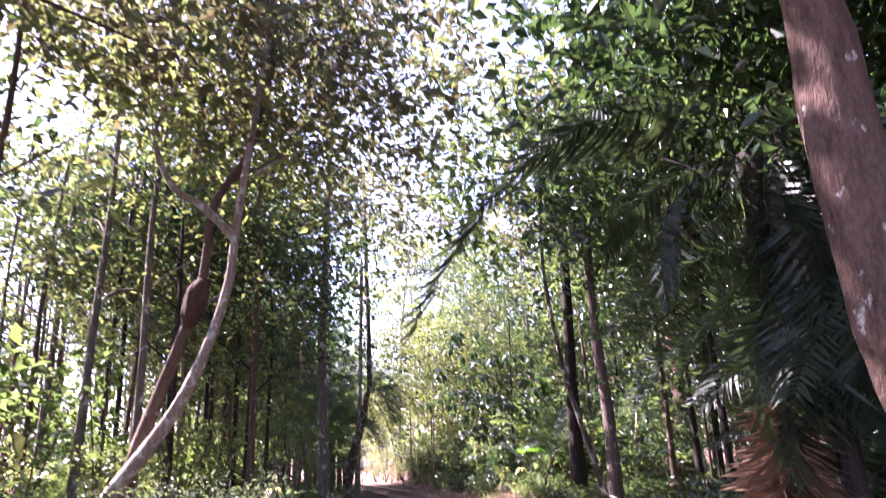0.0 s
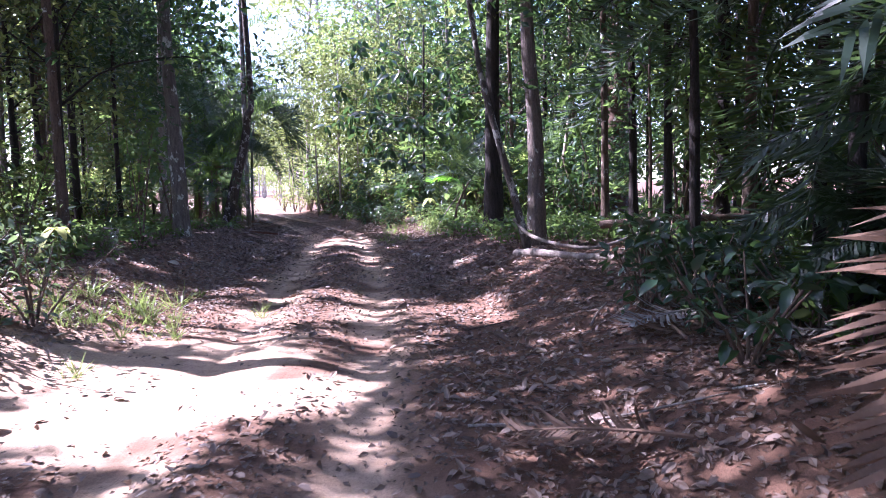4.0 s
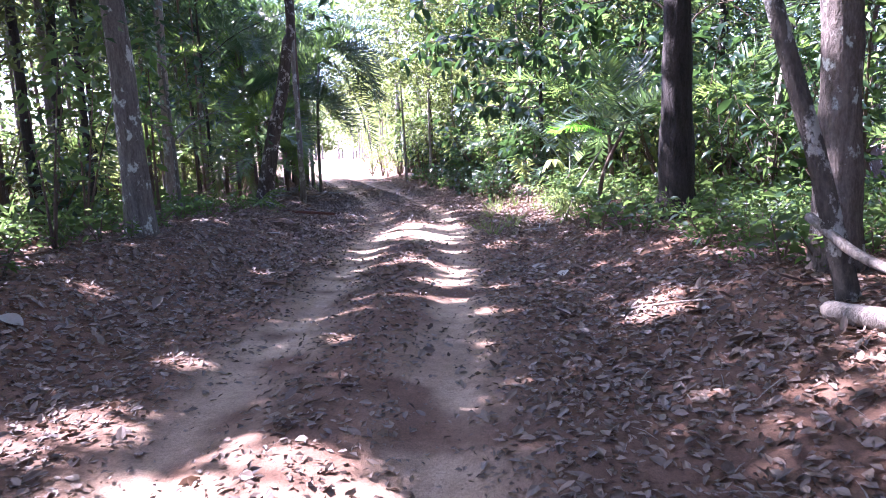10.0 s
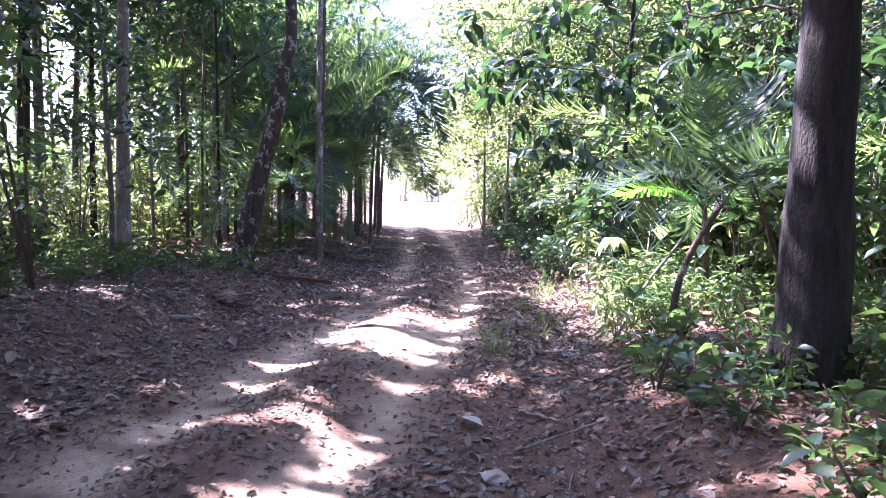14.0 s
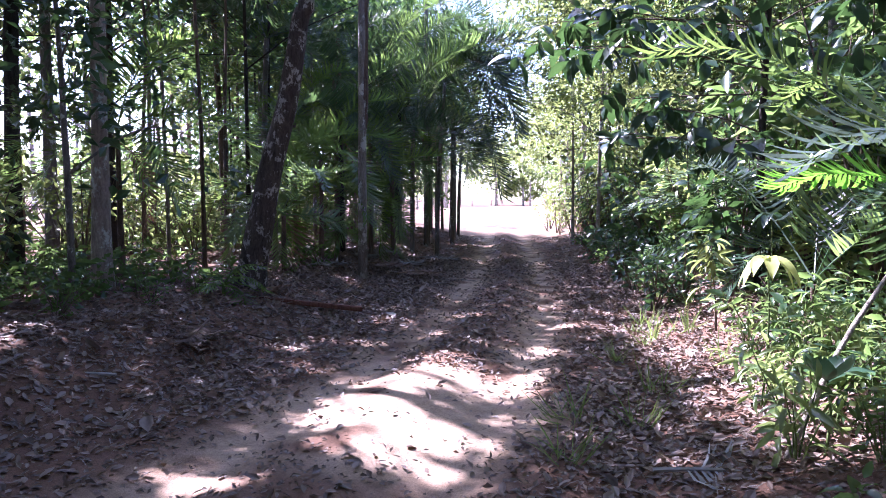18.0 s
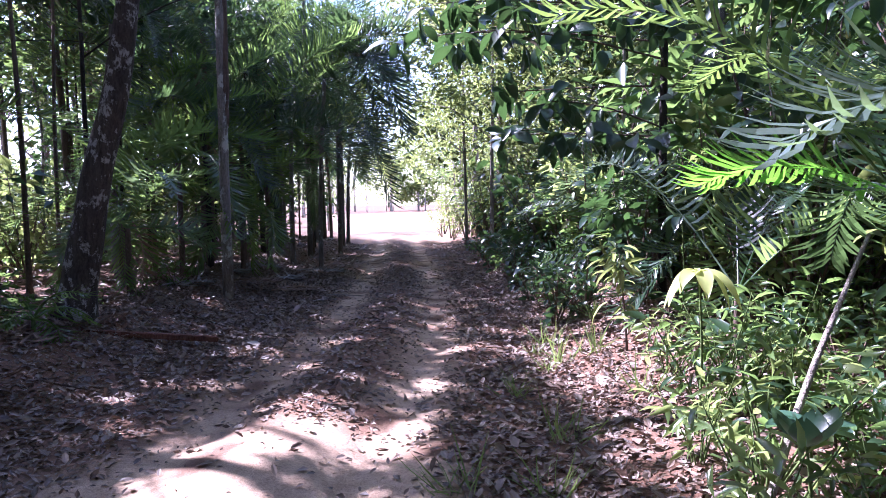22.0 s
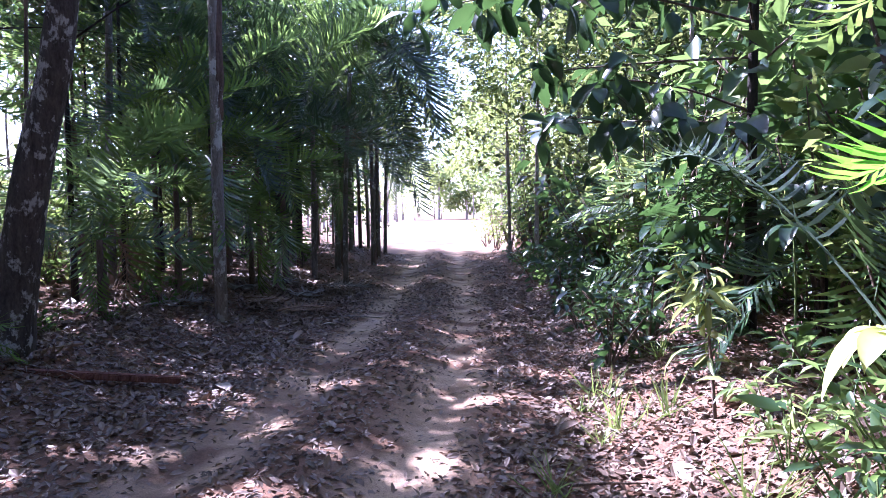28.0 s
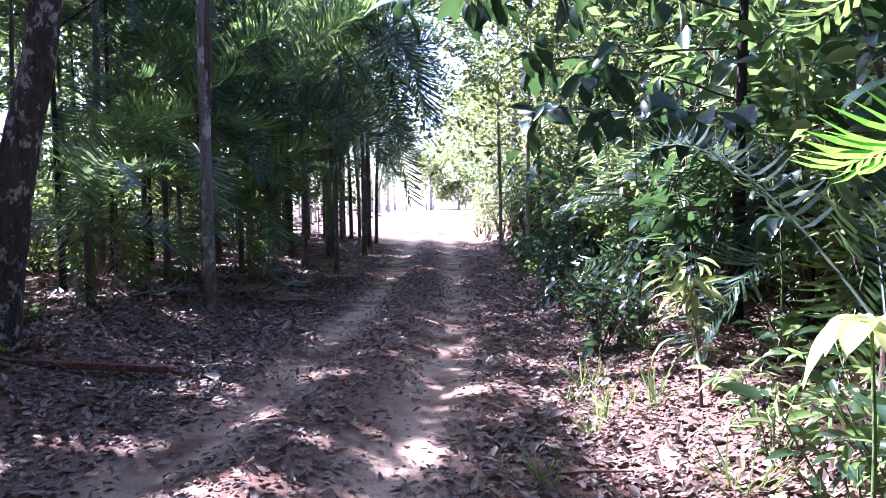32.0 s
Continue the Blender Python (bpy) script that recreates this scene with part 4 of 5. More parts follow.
# palms crowding the bank towards the clearing
for i, (x, y, st) in enumerate([(-6.3, 38, 4.2), (-5.5, 37.2, 3.0), (-6.9, 36.2, 5.0), (-5.9, 34.6, 2.6), (-7.6, 40.0, 5.5), (-6.6, 40.6, 3.6), (-7.4, 42.4, 4.6), (-8.2, 44.4, 5.2), (-8.9, 46.6, 4.4), (-9.4, 42.2, 5.8), (-7.2, 33.6, 4.4),
                                (-5.2, 35.6, 2.8), (-7.0, 41.4, 4.0), (-7.9, 45.6, 4.2), (-9.6, 48.8, 3.8), (-10.6, 49.5, 4.6), (-8.8, 35.6, 4.0), (-6.4, 35.2, 3.8), (-7.0, 38.6, 4.6), (-8.4, 47.6, 4.4)]):
    MAIN.append((x, y))
    palm(x, y, "slim dark palm crowding the bank", 210 + i, st, 0.032 + 0.006 * st, 7, 2.0, None, (BARK_DARK, BARK_GREY, BARK_BROWN)[i % 3], (-10, 66), shared=PALM_SET, lean=(0.1 * math.sin(i * 2.1) * st * 0.4, 0.1 * math.cos(i * 3.3) * st * 0.4), dead=1 if i % 3 == 0 else 0, group="palms on the bank")
for i, (x, y, st) in enumerate([(-6.7, 42.8, 6.4), (-6.2, 39.6, 6.8), (-7.6, 45.2, 5.6), (-9.2, 44.0, 6.6), (6.0, 15.2, 3.2), (7.4, 12.6, 3.4), (5.2, 11.0, 2.6), (7.8, 25.6, 4.2)]):
    MAIN.append((x, y))
    palm(x, y, "tall palm with long dark drooping fronds", 240 + i, st, 0.06, 12, 3.2, None, BARK_GREY if i < 4 else BARK_DARK, (-25, 62), shared=DARK_SET, group="tall palms")
g = np.random.default_rng(61)
for i, (x, y) in enumerate(spots(g, 9, 17, 30, 3.8, 9, -1, 0.9, MAIN, OPEN) + spots(g, 7, 30, 50, 3.6, 10, -1, 0.7, MAIN) + spots(g, 14, 10, 44, 3.6, 9, 1, 1.0, MAIN, OPEN)):
    palm(x, y, "small understorey palm in the shade", 260 + i, 0.25 + 0.9 * g.random(), 0.03, 7, 1.25, None, BARK_BROWN, (8, 70), shared=SMALL_SET if i % 3 else LIGHT_SET, group="understorey palms")

# ---- large-leaved tree over the track ----
def leaf_mesh(length, width, mat, curl, droop=0.25, n=7):
    """One large leaf along +x, cupped along its midrib."""
    s = np.linspace(0, 1, n)
    mid = np.stack([length * (0.12 + 0.88 * s), 0 * s, -droop * length * s**2], -1)
    w = width * np.sin(math.pi * (0.03 + 0.95 * s)) ** 0.75
    side = np.stack([0 * s, w, curl * w], -1)
    v = np.concatenate([mid, mid + side, mid + side * (1, -1, 1), [[0, 0, 0]]])
    k = np.arange(n - 1)
    f = np.concatenate([np.stack([k, k + 1, k + n + 1, k + n], -1), np.stack([k + 1, k, k + 2 * n, k + 2 * n + 1], -1)])
    return mesh_np("leaf", v, [f, np.array([[3 * n, 0, n], [3 * n, 2 * n, 0]])], mat, True)


BIG_LEAVES = [leaf_mesh(0.36, 0.075, LEAF_DARK, 0.25), leaf_mesh(0.32, 0.07, LEAF_DARK, 0.4), leaf_mesh(0.34, 0.08, LEAF_DARK, 0.3)]
big = root("large_leaved_tree", 2.14, 31.6, ground_z(2.14, 31.6), "small tree with large drooping dark leaves", "tree")
stem = spline([(0, 0, -0.2), (0.0, 0, 1.5), (0.02, 0, 3.2), (0.1, 0, 6.5)], 16)
part("trunk", mesh_np("trunk", *tube(stem, np.linspace(0.06, 0.03, 16), 9, 0.1), BARK_DARK, True), big)
g = np.random.default_rng(71)
for i, (z, a, ln, rise) in enumerate([(2.0, 190, 1.5, 0.35), (2.5, 175, 1.9, 0.05), (3.0, 205, 2.2, 0.5), (3.2, 165, 2.7, 0.55), (3.5, 230, 2.0, 0.6), (3.9, 185, 2.9, 0.5), (2.7, 260, 1.5, 0.4), (3.3, 20, 1.6, 0.5), (2.4, 320, 1.3, 0.4), (4.4, 140, 2.2, 0.6), (4.6, 215, 2.6, 0.6), (4.2, 300, 1.6, 0.6), (5.2, 180, 2.2, 0.6), (1.6, 240, 0.9, 0.3), (1.9, 178, 1.9, 0.1), (3.0, 184, 2.9, 0.25), (2.8, 215, 2.3, 0.2), (3.4, 195, 2.6, 0.1), (3.7, 350, 1.4, 0.4), (4.1, 30, 1.5, 0.3), (3.3, 150, 1.7, 0.3), (4.5, 255, 1.6, 0.3)]):
    o = np.array([math.cos(radians(a)), math.sin(radians(a)), 0])
    b = spline([(0.02, 0, z), o * ln * 0.4 + (0, 0, z + rise * 0.7), o * ln * 0.8 + (0, 0, z + rise), o * ln + (0, 0, z + rise * 0.85)], 10)
    wood = [tube(b, np.linspace(0.013, 0.005, 10), 6)]
    tips = []
    for q in range(7):                 # side twigs, each ending in a whorl of leaves
        u = 0.25 + 0.75 * (q + g.random()) / 7
        p0 = np.array([np.interp(u * 9, np.arange(10), b[:, w]) for w in range(3)])
        w = radians(a + (60 if q % 2 else -60) + g.normal() * 25)
        p1 = p0 + np.array([math.cos(w), math.sin(w), 0.25 * g.normal()]) * (0.12 + 0.4 * g.random())
        wood.append(tube(np.stack([p0, (p0 + p1) / 2 + (0, 0, 0.03), p1]), np.array([0.005, 0.004, 0.003]), 4))
        tips.append((p1, math.degrees(w)))
    limb = part("limb", mesh_np("limb", *joined(wood), BARK_BROWN, True), big)
    for q in range(30):
        p1, w = tips[q % 7]
        turn = pose(0, 0, 0, 0, 0, w + (q // 7) * 85 + g.normal() * 30) @ pose(0, 0, 0, g.normal() * 35, 30 + g.normal() * 30, 0)
        part("leaf", BIG_LEAVES[q % 3], limb, "", Matrix.Translation(p1 + g.normal(size=3) * 0.04) @ turn @ Matrix.Scale(0.75 + 0.45 * g.random(), 4))

# ---- undergrowth ----
HERB_AT = [(2.05, 26.6), (2.3, 26.2), (2.5, 26.8), (2.15, 27.2), (2.6, 27.4), (2.35, 27.8), (2.9, 26.6), (2.75, 27.9), (2.2, 25.7), (2.55, 25.5), (2.0, 28.3), (2.9, 28.0)]
g = np.random.default_rng(81)
plant_out(shrub("leafy_herb", "sunlit light green leafy herb beside the track", 41, 0.55, 0.32, 7, 110, 0.12, LEAF_SUNHERB, BROAD_LEAF, 0.24, "sunlit herbs", 0.12, -0.3, "herb", stem_mat=BARK_GREEN, stem_r=0.004), HERB_AT[::2], g, 0.8, 1.3, 8)
plant_out(shrub("leafy_herb", "mid green leafy herb beside the track", 48, 0.5, 0.34, 8, 100, 0.1, LEAF_MID, BROAD_LEAF, 0.3, "sunlit herbs", 0.08, -0.2, "herb", stem_mat=BARK_GREEN, stem_r=0.004), HERB_AT[1::2] + [(2.35, 27.2), (2.7, 26.3), (3.3, 27.4), (3.2, 25.8)], g, 0.8, 1.4, 8)


def drooping_plant(x, y, z_top, label, mat, n, length, width, seed, droop=0.85):
    """A single stem with a few long hanging leaves."""
    g = np.random.default_rng(seed)
    z = ground_z(x, y)
    t = root("broad_leaved_seedling", x, y, z, label, "plant")
    h = z_top - z
    part("stem", mesh_np("stem", *tube(spline([(0, 0, -0.05), (0.02, 0.01, h * 0.5), (0, 0, h)], 8), np.linspace(0.009, 0.005, 8), 6), BARK_GREEN, True), t)
    for i in range(n):
        a = i * 2 * math.pi / n + 0.5 * g.random()
        s = np.linspace(0, 1, 9)
        bend, size = droop * (0.55 + 0.7 * g.random()), length * (0.75 + 0.4 * g.random())
        out, drop = size * (0.75 * s - 0.15 * s**2), size * (0.3 * s - bend * s**1.8)
        mid = np.stack([out * math.cos(a), out * math.sin(a), h + drop], -1)
        side = np.array([-math.sin(a), math.cos(a), 0])
        w = width * np.sin(math.pi * (0.04 + 0.94 * s)) ** 0.8
        v = np.concatenate([mid, mid + side * w[:, None] + (0, 0, 0.02), mid - side * w[:, None] + (0, 0, 0.02)])
        k = np.arange(8)
        f = np.concatenate([np.stack([k, k + 1, k + 10, k + 9], -1), np.stack([k + 1, k, k + 18, k + 19], -1)])
        part("leaf", mesh_np("leaf", v, f, mat, True), t)
    return t


drooping_plant(2.08, 26.98, 1.1, "seedling with drooping pale yellow-green leaves", LEAF_YELLOW, 8, 0.36, 0.046, 1)
drooping_plant(2.45, 26.9, 0.52, "plant with large oval leaves", LEAF_MID, 6, 0.36, 0.07, 2)
drooping_plant(2.4, 25.98, 0.56, "plant with large bluish-green oval leaves", LEAF_BLUE, 6, 0.28, 0.06, 3, 0.35)
drooping_plant(2.32, 25.66, 0.6, "plant with large bluish-green oval leaves", LEAF_BLUE, 6, 0.2, 0.055, 4, -0.25)
drooping_plant(-2.97, 16.5, 1.05, "seedling with upright yellow-green leaves", LEAF_YELLOW, 6, 0.4, 0.06, 5)
plant_out(shrub("slender_sapling", "slender sapling with narrow hanging leaves", 52, 1.15, 0.6, 1, 60, 0.2, LEAF_LIGHT, BROAD_LEAF, 0.2, "", 0.35, -0.5, "sapling"), [(1.72, 29.2)], g, 0.95, 1.0, 2)
drooping_plant(2.2, 29.6, 1.35, "seedling with large shining leaves", LEAF_DARK, 6, 0.36, 0.055, 7)
drooping_plant(3.1, 26.9, 1.05, "seedling with large shining leaves", LEAF_MID, 6, 0.4, 0.06, 8)

g = np.random.default_rng(82)
bank_shrub = shrub("bank_shrub", "small leafy shrub on the bank", 51, 0.7, 0.5, 5, 110, 0.12, LEAF_MID, BROAD_LEAF, 0.42, "bank shrubs", 0.1)
plant_out(bank_shrub, spots(g, 34, 17.5, 29, 3.3, 5.4, -1, 0.35, MAIN) + spots(g, 12, 30.5, 40, 3.2, 4.6, -1, 0.5, MAIN), g, 0.4, 0.8)
pale_bush = shrub("pale_bush", "low bush with leaves coloured pale for sunlight", 49, 0.8, 0.65, 9, 150, 0.085, LEAF_GLINT, BROAD_LEAF, 0.4, "pale sunlit bushes", 0.1)
plant_out(pale_bush, [(-3.8 + 0.8 * g.normal(), 12.6 + 1.5 * g.normal()) for _ in range(26)], g, 0.45, 1.25)
edge = shrub("edge_shrub", "leafy shrub crowding the track's edge", 42, 1.35, 0.75, 7, 190, 0.15, LEAF_MID, BROAD_LEAF, 0.4, "edge shrubs")
edge_spots = spots(g, 44, 27.5, 50, 2.9, 4.6, 1, 0.5, MAIN, OPEN) + spots(g, 14, 24.5, 31, 5.6, 7.5, 1, 0.5, MAIN) + spots(g, 4, 17, 30, 4.6, 7, -1, 0.7, MAIN, OPEN)
plant_out(edge, edge_spots[::2], g, 0.7, 1.5)
dark_edge = shrub("edge_shrub", "shrub with large dark leaves at the track's edge", 53, 1.5, 0.8, 6, 130, 0.22, LEAF_DARK, BROAD_LEAF, 0.38, "edge shrubs", 0.2, -0.35)
plant_out(dark_edge, edge_spots[1::2], g, 0.7, 1.5)
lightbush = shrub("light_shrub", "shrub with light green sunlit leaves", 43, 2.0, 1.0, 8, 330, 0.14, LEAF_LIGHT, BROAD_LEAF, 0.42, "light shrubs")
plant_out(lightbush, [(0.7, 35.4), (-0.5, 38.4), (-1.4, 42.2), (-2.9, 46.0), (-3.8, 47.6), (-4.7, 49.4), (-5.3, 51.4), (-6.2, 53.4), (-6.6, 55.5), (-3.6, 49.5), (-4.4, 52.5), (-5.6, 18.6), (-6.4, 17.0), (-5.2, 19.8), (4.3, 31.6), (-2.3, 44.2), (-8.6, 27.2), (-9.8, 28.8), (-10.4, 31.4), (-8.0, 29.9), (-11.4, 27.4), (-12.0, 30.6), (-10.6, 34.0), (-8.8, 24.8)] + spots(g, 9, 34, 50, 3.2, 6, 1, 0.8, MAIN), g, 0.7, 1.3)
sapling = shrub("sapling", "thin sapling with large leaves", 44, 3.2, 0.9, 3, 120, 0.24, LEAF_MID, BROAD_LEAF, 0.4, "saplings", 0.3, -0.35)
plant_out(sapling, [(2.9, 32.7), (3.4, 31.9), (1.2, 34.0), (3.0, 33.4)] + spots(g, 40, 8, 48, 3.8, 8, 0, 0.9, MAIN, OPEN + PALMS_ONLY), g, 0.7, 1.4)
herb = shrub("low_herb", "low dark green ground plant", 45, 0.38, 0.28, 3, 44, 0.12, LEAF_MID, BROAD_LEAF, 0.45, "ground plants", 0.15, 0.0, "herb")
plant_out(herb, [(2.5, 23.9), (2.75, 23.4), (2.4, 24.4), (2.95, 24.1), (2.65, 24.7), (2.9, 22.9), (3.1, 23.4)] + spots(g, 80, 17, 30, 2.9, 6.5, 1, 0.22, None, [(2.8, 4.9, 16.0, 19.2)]) + spots(g, 12, 26, 32, 3.2, 5, 1, 0.25) + spots(g, 46, 32.2, 44, 2.2, 4, 1, 0.25) + spots(g, 70, 13, 30, 3.4, 7, -1, 0.3) + spots(g, 30, 8, 18, 3.6, 7, 1, 0.3, None, [(2.8, 4.9, 16.0, 19.2)]), g, 0.6, 1.25)
bush = shrub("bush", "dense dark green bush in the wood", 46, 2.8, 1.4, 7, 520, 0.25, LEAF_MID, SMALL_LEAF, 0.5, "bushes in the wood", 0.08, whole=True)
plant_out(bush, spots(g, 9, 2, 21, 6.0, 10, -1, 1.3, MAIN, OPEN + PALMS_ONLY) + spots(g, 30, 2, 52, 5.0, 10, 1, 1.1, MAIN, OPEN) + spots(g, 84, -8, 60, 9, 26, 0, 1.5), g, 0.8, 1.6)
darkbush = shrub("shade_bush", "dark bush with glossy leaves in deep shade", 47, 2.4, 1.2, 7, 640, 0.14, LEAF_DARK, SMALL_LEAF, 0.5, "shade bushes", 0.05, whole=True)
plant_out(darkbush, [(5.6, 11.4), (5.2, 10.4), (6.6, 12.6), (7.4, 15.0)] + spots(g, 26, 5, 48, 5.5, 11, 1, 1.0, MAIN, OPEN) + spots(g, 7, 5, 48, 7, 11, -1, 1.0, MAIN, OPEN), g, 0.7, 1.3)

# shrubs and saplings that fill the edges
g = np.random.default_rng(182)
leafy = shrub("leafy_sapling", "leafy sapling with large light green leaves", 61, 2.3, 0.8, 5, 170, 0.21, LEAF_LIGHT, BROAD_LEAF, 0.4, "leafy saplings", 0.2, -0.35, "sapling")
plant_out(leafy, [(2.75, 29.4), (3.3, 30.3), (3.7, 28.7), (2.7, 31.3), (4.3, 29.7), (3.9, 31.5), (4.7, 27.9), (1.9, 33.6), (1.5, 35.2)], g, 0.7, 1.15)
glossy = shrub("glossy_sapling", "sapling with large dark glossy leaves", 62, 2.6, 0.9, 5, 150, 0.24, LEAF_DARK, BROAD_LEAF, 0.38, "glossy saplings", 0.15, -0.4, "sapling")
plant_out(glossy, [(3.2, 29.5), (3.9, 30.4), (4.4, 31.4), (3.4, 32.2), (2.3, 34.6), (4.2, 28.0), (5.1, 29.2), (5.0, 26.8), (0.9, 37.6), (5.6, 31.0)], g, 0.8, 1.3)
hedge = shrub("low_dark_shrub", "low dark green shrub at the foot of the bank", 63, 0.7, 0.5, 7, 130, 0.11, LEAF_DARK, BROAD_LEAF, 0.45, "low dark shrubs", 0.05)
plant_out(hedge, spots(g, 30, 30.6, 40, 2.1, 3.4, 1, 0.4) + [(3.5, 13.8), (3.9, 14.2), (3.75, 13.2), (4.25, 13.4), (4.1, 14.9), (4.6, 14.3), (3.6, 12.6), (4.3, 12.6), (4.7, 15.6), (4.4, 16.4), (5.2, 15.0), (3.45, 11.8)], g, 0.8, 1.4)
# light leaf colour helps these bushes read as sunlit glimpses
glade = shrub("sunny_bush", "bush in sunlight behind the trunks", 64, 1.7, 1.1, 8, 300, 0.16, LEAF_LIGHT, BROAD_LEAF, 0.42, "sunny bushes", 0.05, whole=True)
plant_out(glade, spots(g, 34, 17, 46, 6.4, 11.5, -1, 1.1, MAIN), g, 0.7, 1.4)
for i, (x, y) in enumerate(spots(g, 18, 30, 46, 3.6, 7.5, -1, 0.6, MAIN)):
    tree(x, y, 0.028 + 0.022 * g.random(), 7 + 2 * g.random(), "thin dark stem standing among the palms", (BARK_DARK, BARK_BROWN, BARK_GREY)[i % 3], LEAF_DARK, 1400 + i, limbs=5, crown_from=0.55, reach=1.3, count=500, leaf=0.16, sides=7, upper=350, group="thin stems among the palms")

# ---- the wood further off ----
for i, (x, y, h) in enumerate([(-6.2, 57, 6.5), (-7.2, 62, 7), (-14.2, 59, 6.5), (-9.2, 69, 7.5)]):
    tree(x, y, 0.06, h, "light-leaved tree reaching over the clearing's mouth", BARK_PALE, LEAF_LIGHT, 1520 + i, limbs=10, reach=3.0, count=2600, crown_from=0.4, leaf=0.24, group="trees at the clearing's mouth", filtered=False)
for i, (x, y, h) in enumerate([(2.7, 38.2, 6.5), (4.6, 40.2, 7), (6.3, 38.6, 7), (3.3, 43, 7.5), (5.6, 44.2, 8), (1.7, 41.6, 6), (7.6, 42, 8), (1.3, 46, 7), (8.6, 39.2, 8)]):
    tree(x, y, 0.06, h, "lush broad-leaved tree beyond the bend of the track", BARK_BROWN, (LEAF_MID, LEAF_LIGHT, LEAF_CANOPY)[i % 3], 1480 + i, limbs=11, reach=2.1, count=3600, crown_from=0.1, leaf=0.22, group="lush trees", droop=0.15, filtered=False, width=0.55)
for i, (x, y) in enumerate([(-10.5, 26), (-12.5, 28.5), (-11, 33), (-13, 24), (-9.4, 35), (-14, 31), (-10.2, 20.5), (-12, 17.5)]):
    tree(x, y, 0.09, 9, "leafy tree filling the wood behind the bank", BARK_BROWN, (LEAF_DARK, LEAF_CANOPY)[i % 2], 1500 + i, limbs=10, reach=2.6, count=3400, crown_from=0.42, leaf=0.18, group="trees behind the bank", droop=0.1, filtered=i not in (1, 2, 5))
for i, (x, y) in enumerate([(10.4, 26.0), (6.3, 31.6), (8.9, 32), (10.6, 29), (7.6, 35.5), (9.8, 36.5), (5.4, 35.2), (11.6, 33.5), (11.2, 23.6)]):
    tree(x, y, 0.1, 9.5, "dense dark tree in the shade of the wood", BARK_DARK, (LEAF_DARK, LEAF_MID)[i % 2], 1450 + i, limbs=11, reach=2.8, count=3600, crown_from=0.2, leaf=0.19, upper=600, group="dense shade trees", droop=0.12)
g = np.random.default_rng(55)
for i, (x, y) in enumerate(spots(g, 46, -6, 54, 4.6, 14, 0, 1.5, MAIN, OPEN + PALMS_ONLY)):
    r = 0.04 + 0.09 * g.random() ** 1.6
    tree(x, y, r, 7 + 5 * g.random() + 10 * r, "forest tree with a slim trunk", (BARK_GREY, BARK_BROWN, BARK_DARK, BARK_PALE, BARK_BROWN)[i % 5], (LEAF_CANOPY, LEAF_MID, LEAF_DARK)[i % 3], 300 + i, limbs=8, crown_from=(0.45 if x < -3 and 17 < y < 37 else 0.16) + 0.15 * g.random(), reach=2.4, count=1800 if x < -3 else 2800, leaf=0.19, upper=1000, group="forest trees", droop=0.1)
for i, (x, y) in enumerate(spots(g, 42, 4, 54, 3.9, 9, 0, 1.0, MAIN, OPEN + PALMS_ONLY + [(-14, -3.5, 18, 27)])):
    tree(x, y, 0.025 + 0.02 * g.random(), 3.2 + 2.6 * g.random(), "young tree in the understorey", (BARK_GREY, BARK_BROWN)[i % 2], (LEAF_MID, LEAF_CANOPY, LEAF_DARK)[i % 3], 400 + i, limbs=8, crown_from=0.22, reach=1.2, count=1000, leaf=0.17, sides=6, group="young trees", filtered=True, droop=0.1)
DEEP, EDGE = {}, {}
for i, (x, y) in enumerate(spots(g, 60, -14, 66, 13, 38, 0, 2.2)):
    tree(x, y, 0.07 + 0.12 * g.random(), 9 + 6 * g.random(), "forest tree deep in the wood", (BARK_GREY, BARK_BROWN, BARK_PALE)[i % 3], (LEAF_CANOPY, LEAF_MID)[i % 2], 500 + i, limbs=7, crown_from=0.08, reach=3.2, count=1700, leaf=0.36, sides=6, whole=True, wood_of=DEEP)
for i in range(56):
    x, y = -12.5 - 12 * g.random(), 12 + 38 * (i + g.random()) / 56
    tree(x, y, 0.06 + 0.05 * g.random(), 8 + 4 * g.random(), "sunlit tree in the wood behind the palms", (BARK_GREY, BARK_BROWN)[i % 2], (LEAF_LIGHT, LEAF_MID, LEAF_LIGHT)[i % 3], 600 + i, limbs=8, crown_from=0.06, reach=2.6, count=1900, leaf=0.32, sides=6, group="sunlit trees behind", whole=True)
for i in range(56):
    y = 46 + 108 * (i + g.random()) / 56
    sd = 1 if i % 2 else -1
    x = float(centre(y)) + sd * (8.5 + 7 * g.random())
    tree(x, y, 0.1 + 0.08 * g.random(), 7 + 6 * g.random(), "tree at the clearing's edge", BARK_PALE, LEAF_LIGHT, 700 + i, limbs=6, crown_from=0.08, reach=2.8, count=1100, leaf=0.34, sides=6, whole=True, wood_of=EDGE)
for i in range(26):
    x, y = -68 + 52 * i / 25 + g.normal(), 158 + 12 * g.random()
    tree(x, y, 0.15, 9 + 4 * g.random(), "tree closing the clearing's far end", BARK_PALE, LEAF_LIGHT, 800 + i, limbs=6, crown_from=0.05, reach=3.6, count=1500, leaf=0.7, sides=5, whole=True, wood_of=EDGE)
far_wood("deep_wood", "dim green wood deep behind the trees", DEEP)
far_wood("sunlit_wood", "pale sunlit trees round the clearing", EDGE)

# ---- dead wood and small things ----
def log(name, label, points, r0, r1, mat, sides=12, lump=0.15):
    t = tagged(new(name, mesh_np(name, *tube(spline(points, 24), np.linspace(r0, r1, 24), sides, lump, 5), mat, True)), label, "log" if r0 > 0.04 else "branch")
    return t


def gz(x, y, up=0.0):
    return (x, y, ground_z(x, y) + up)


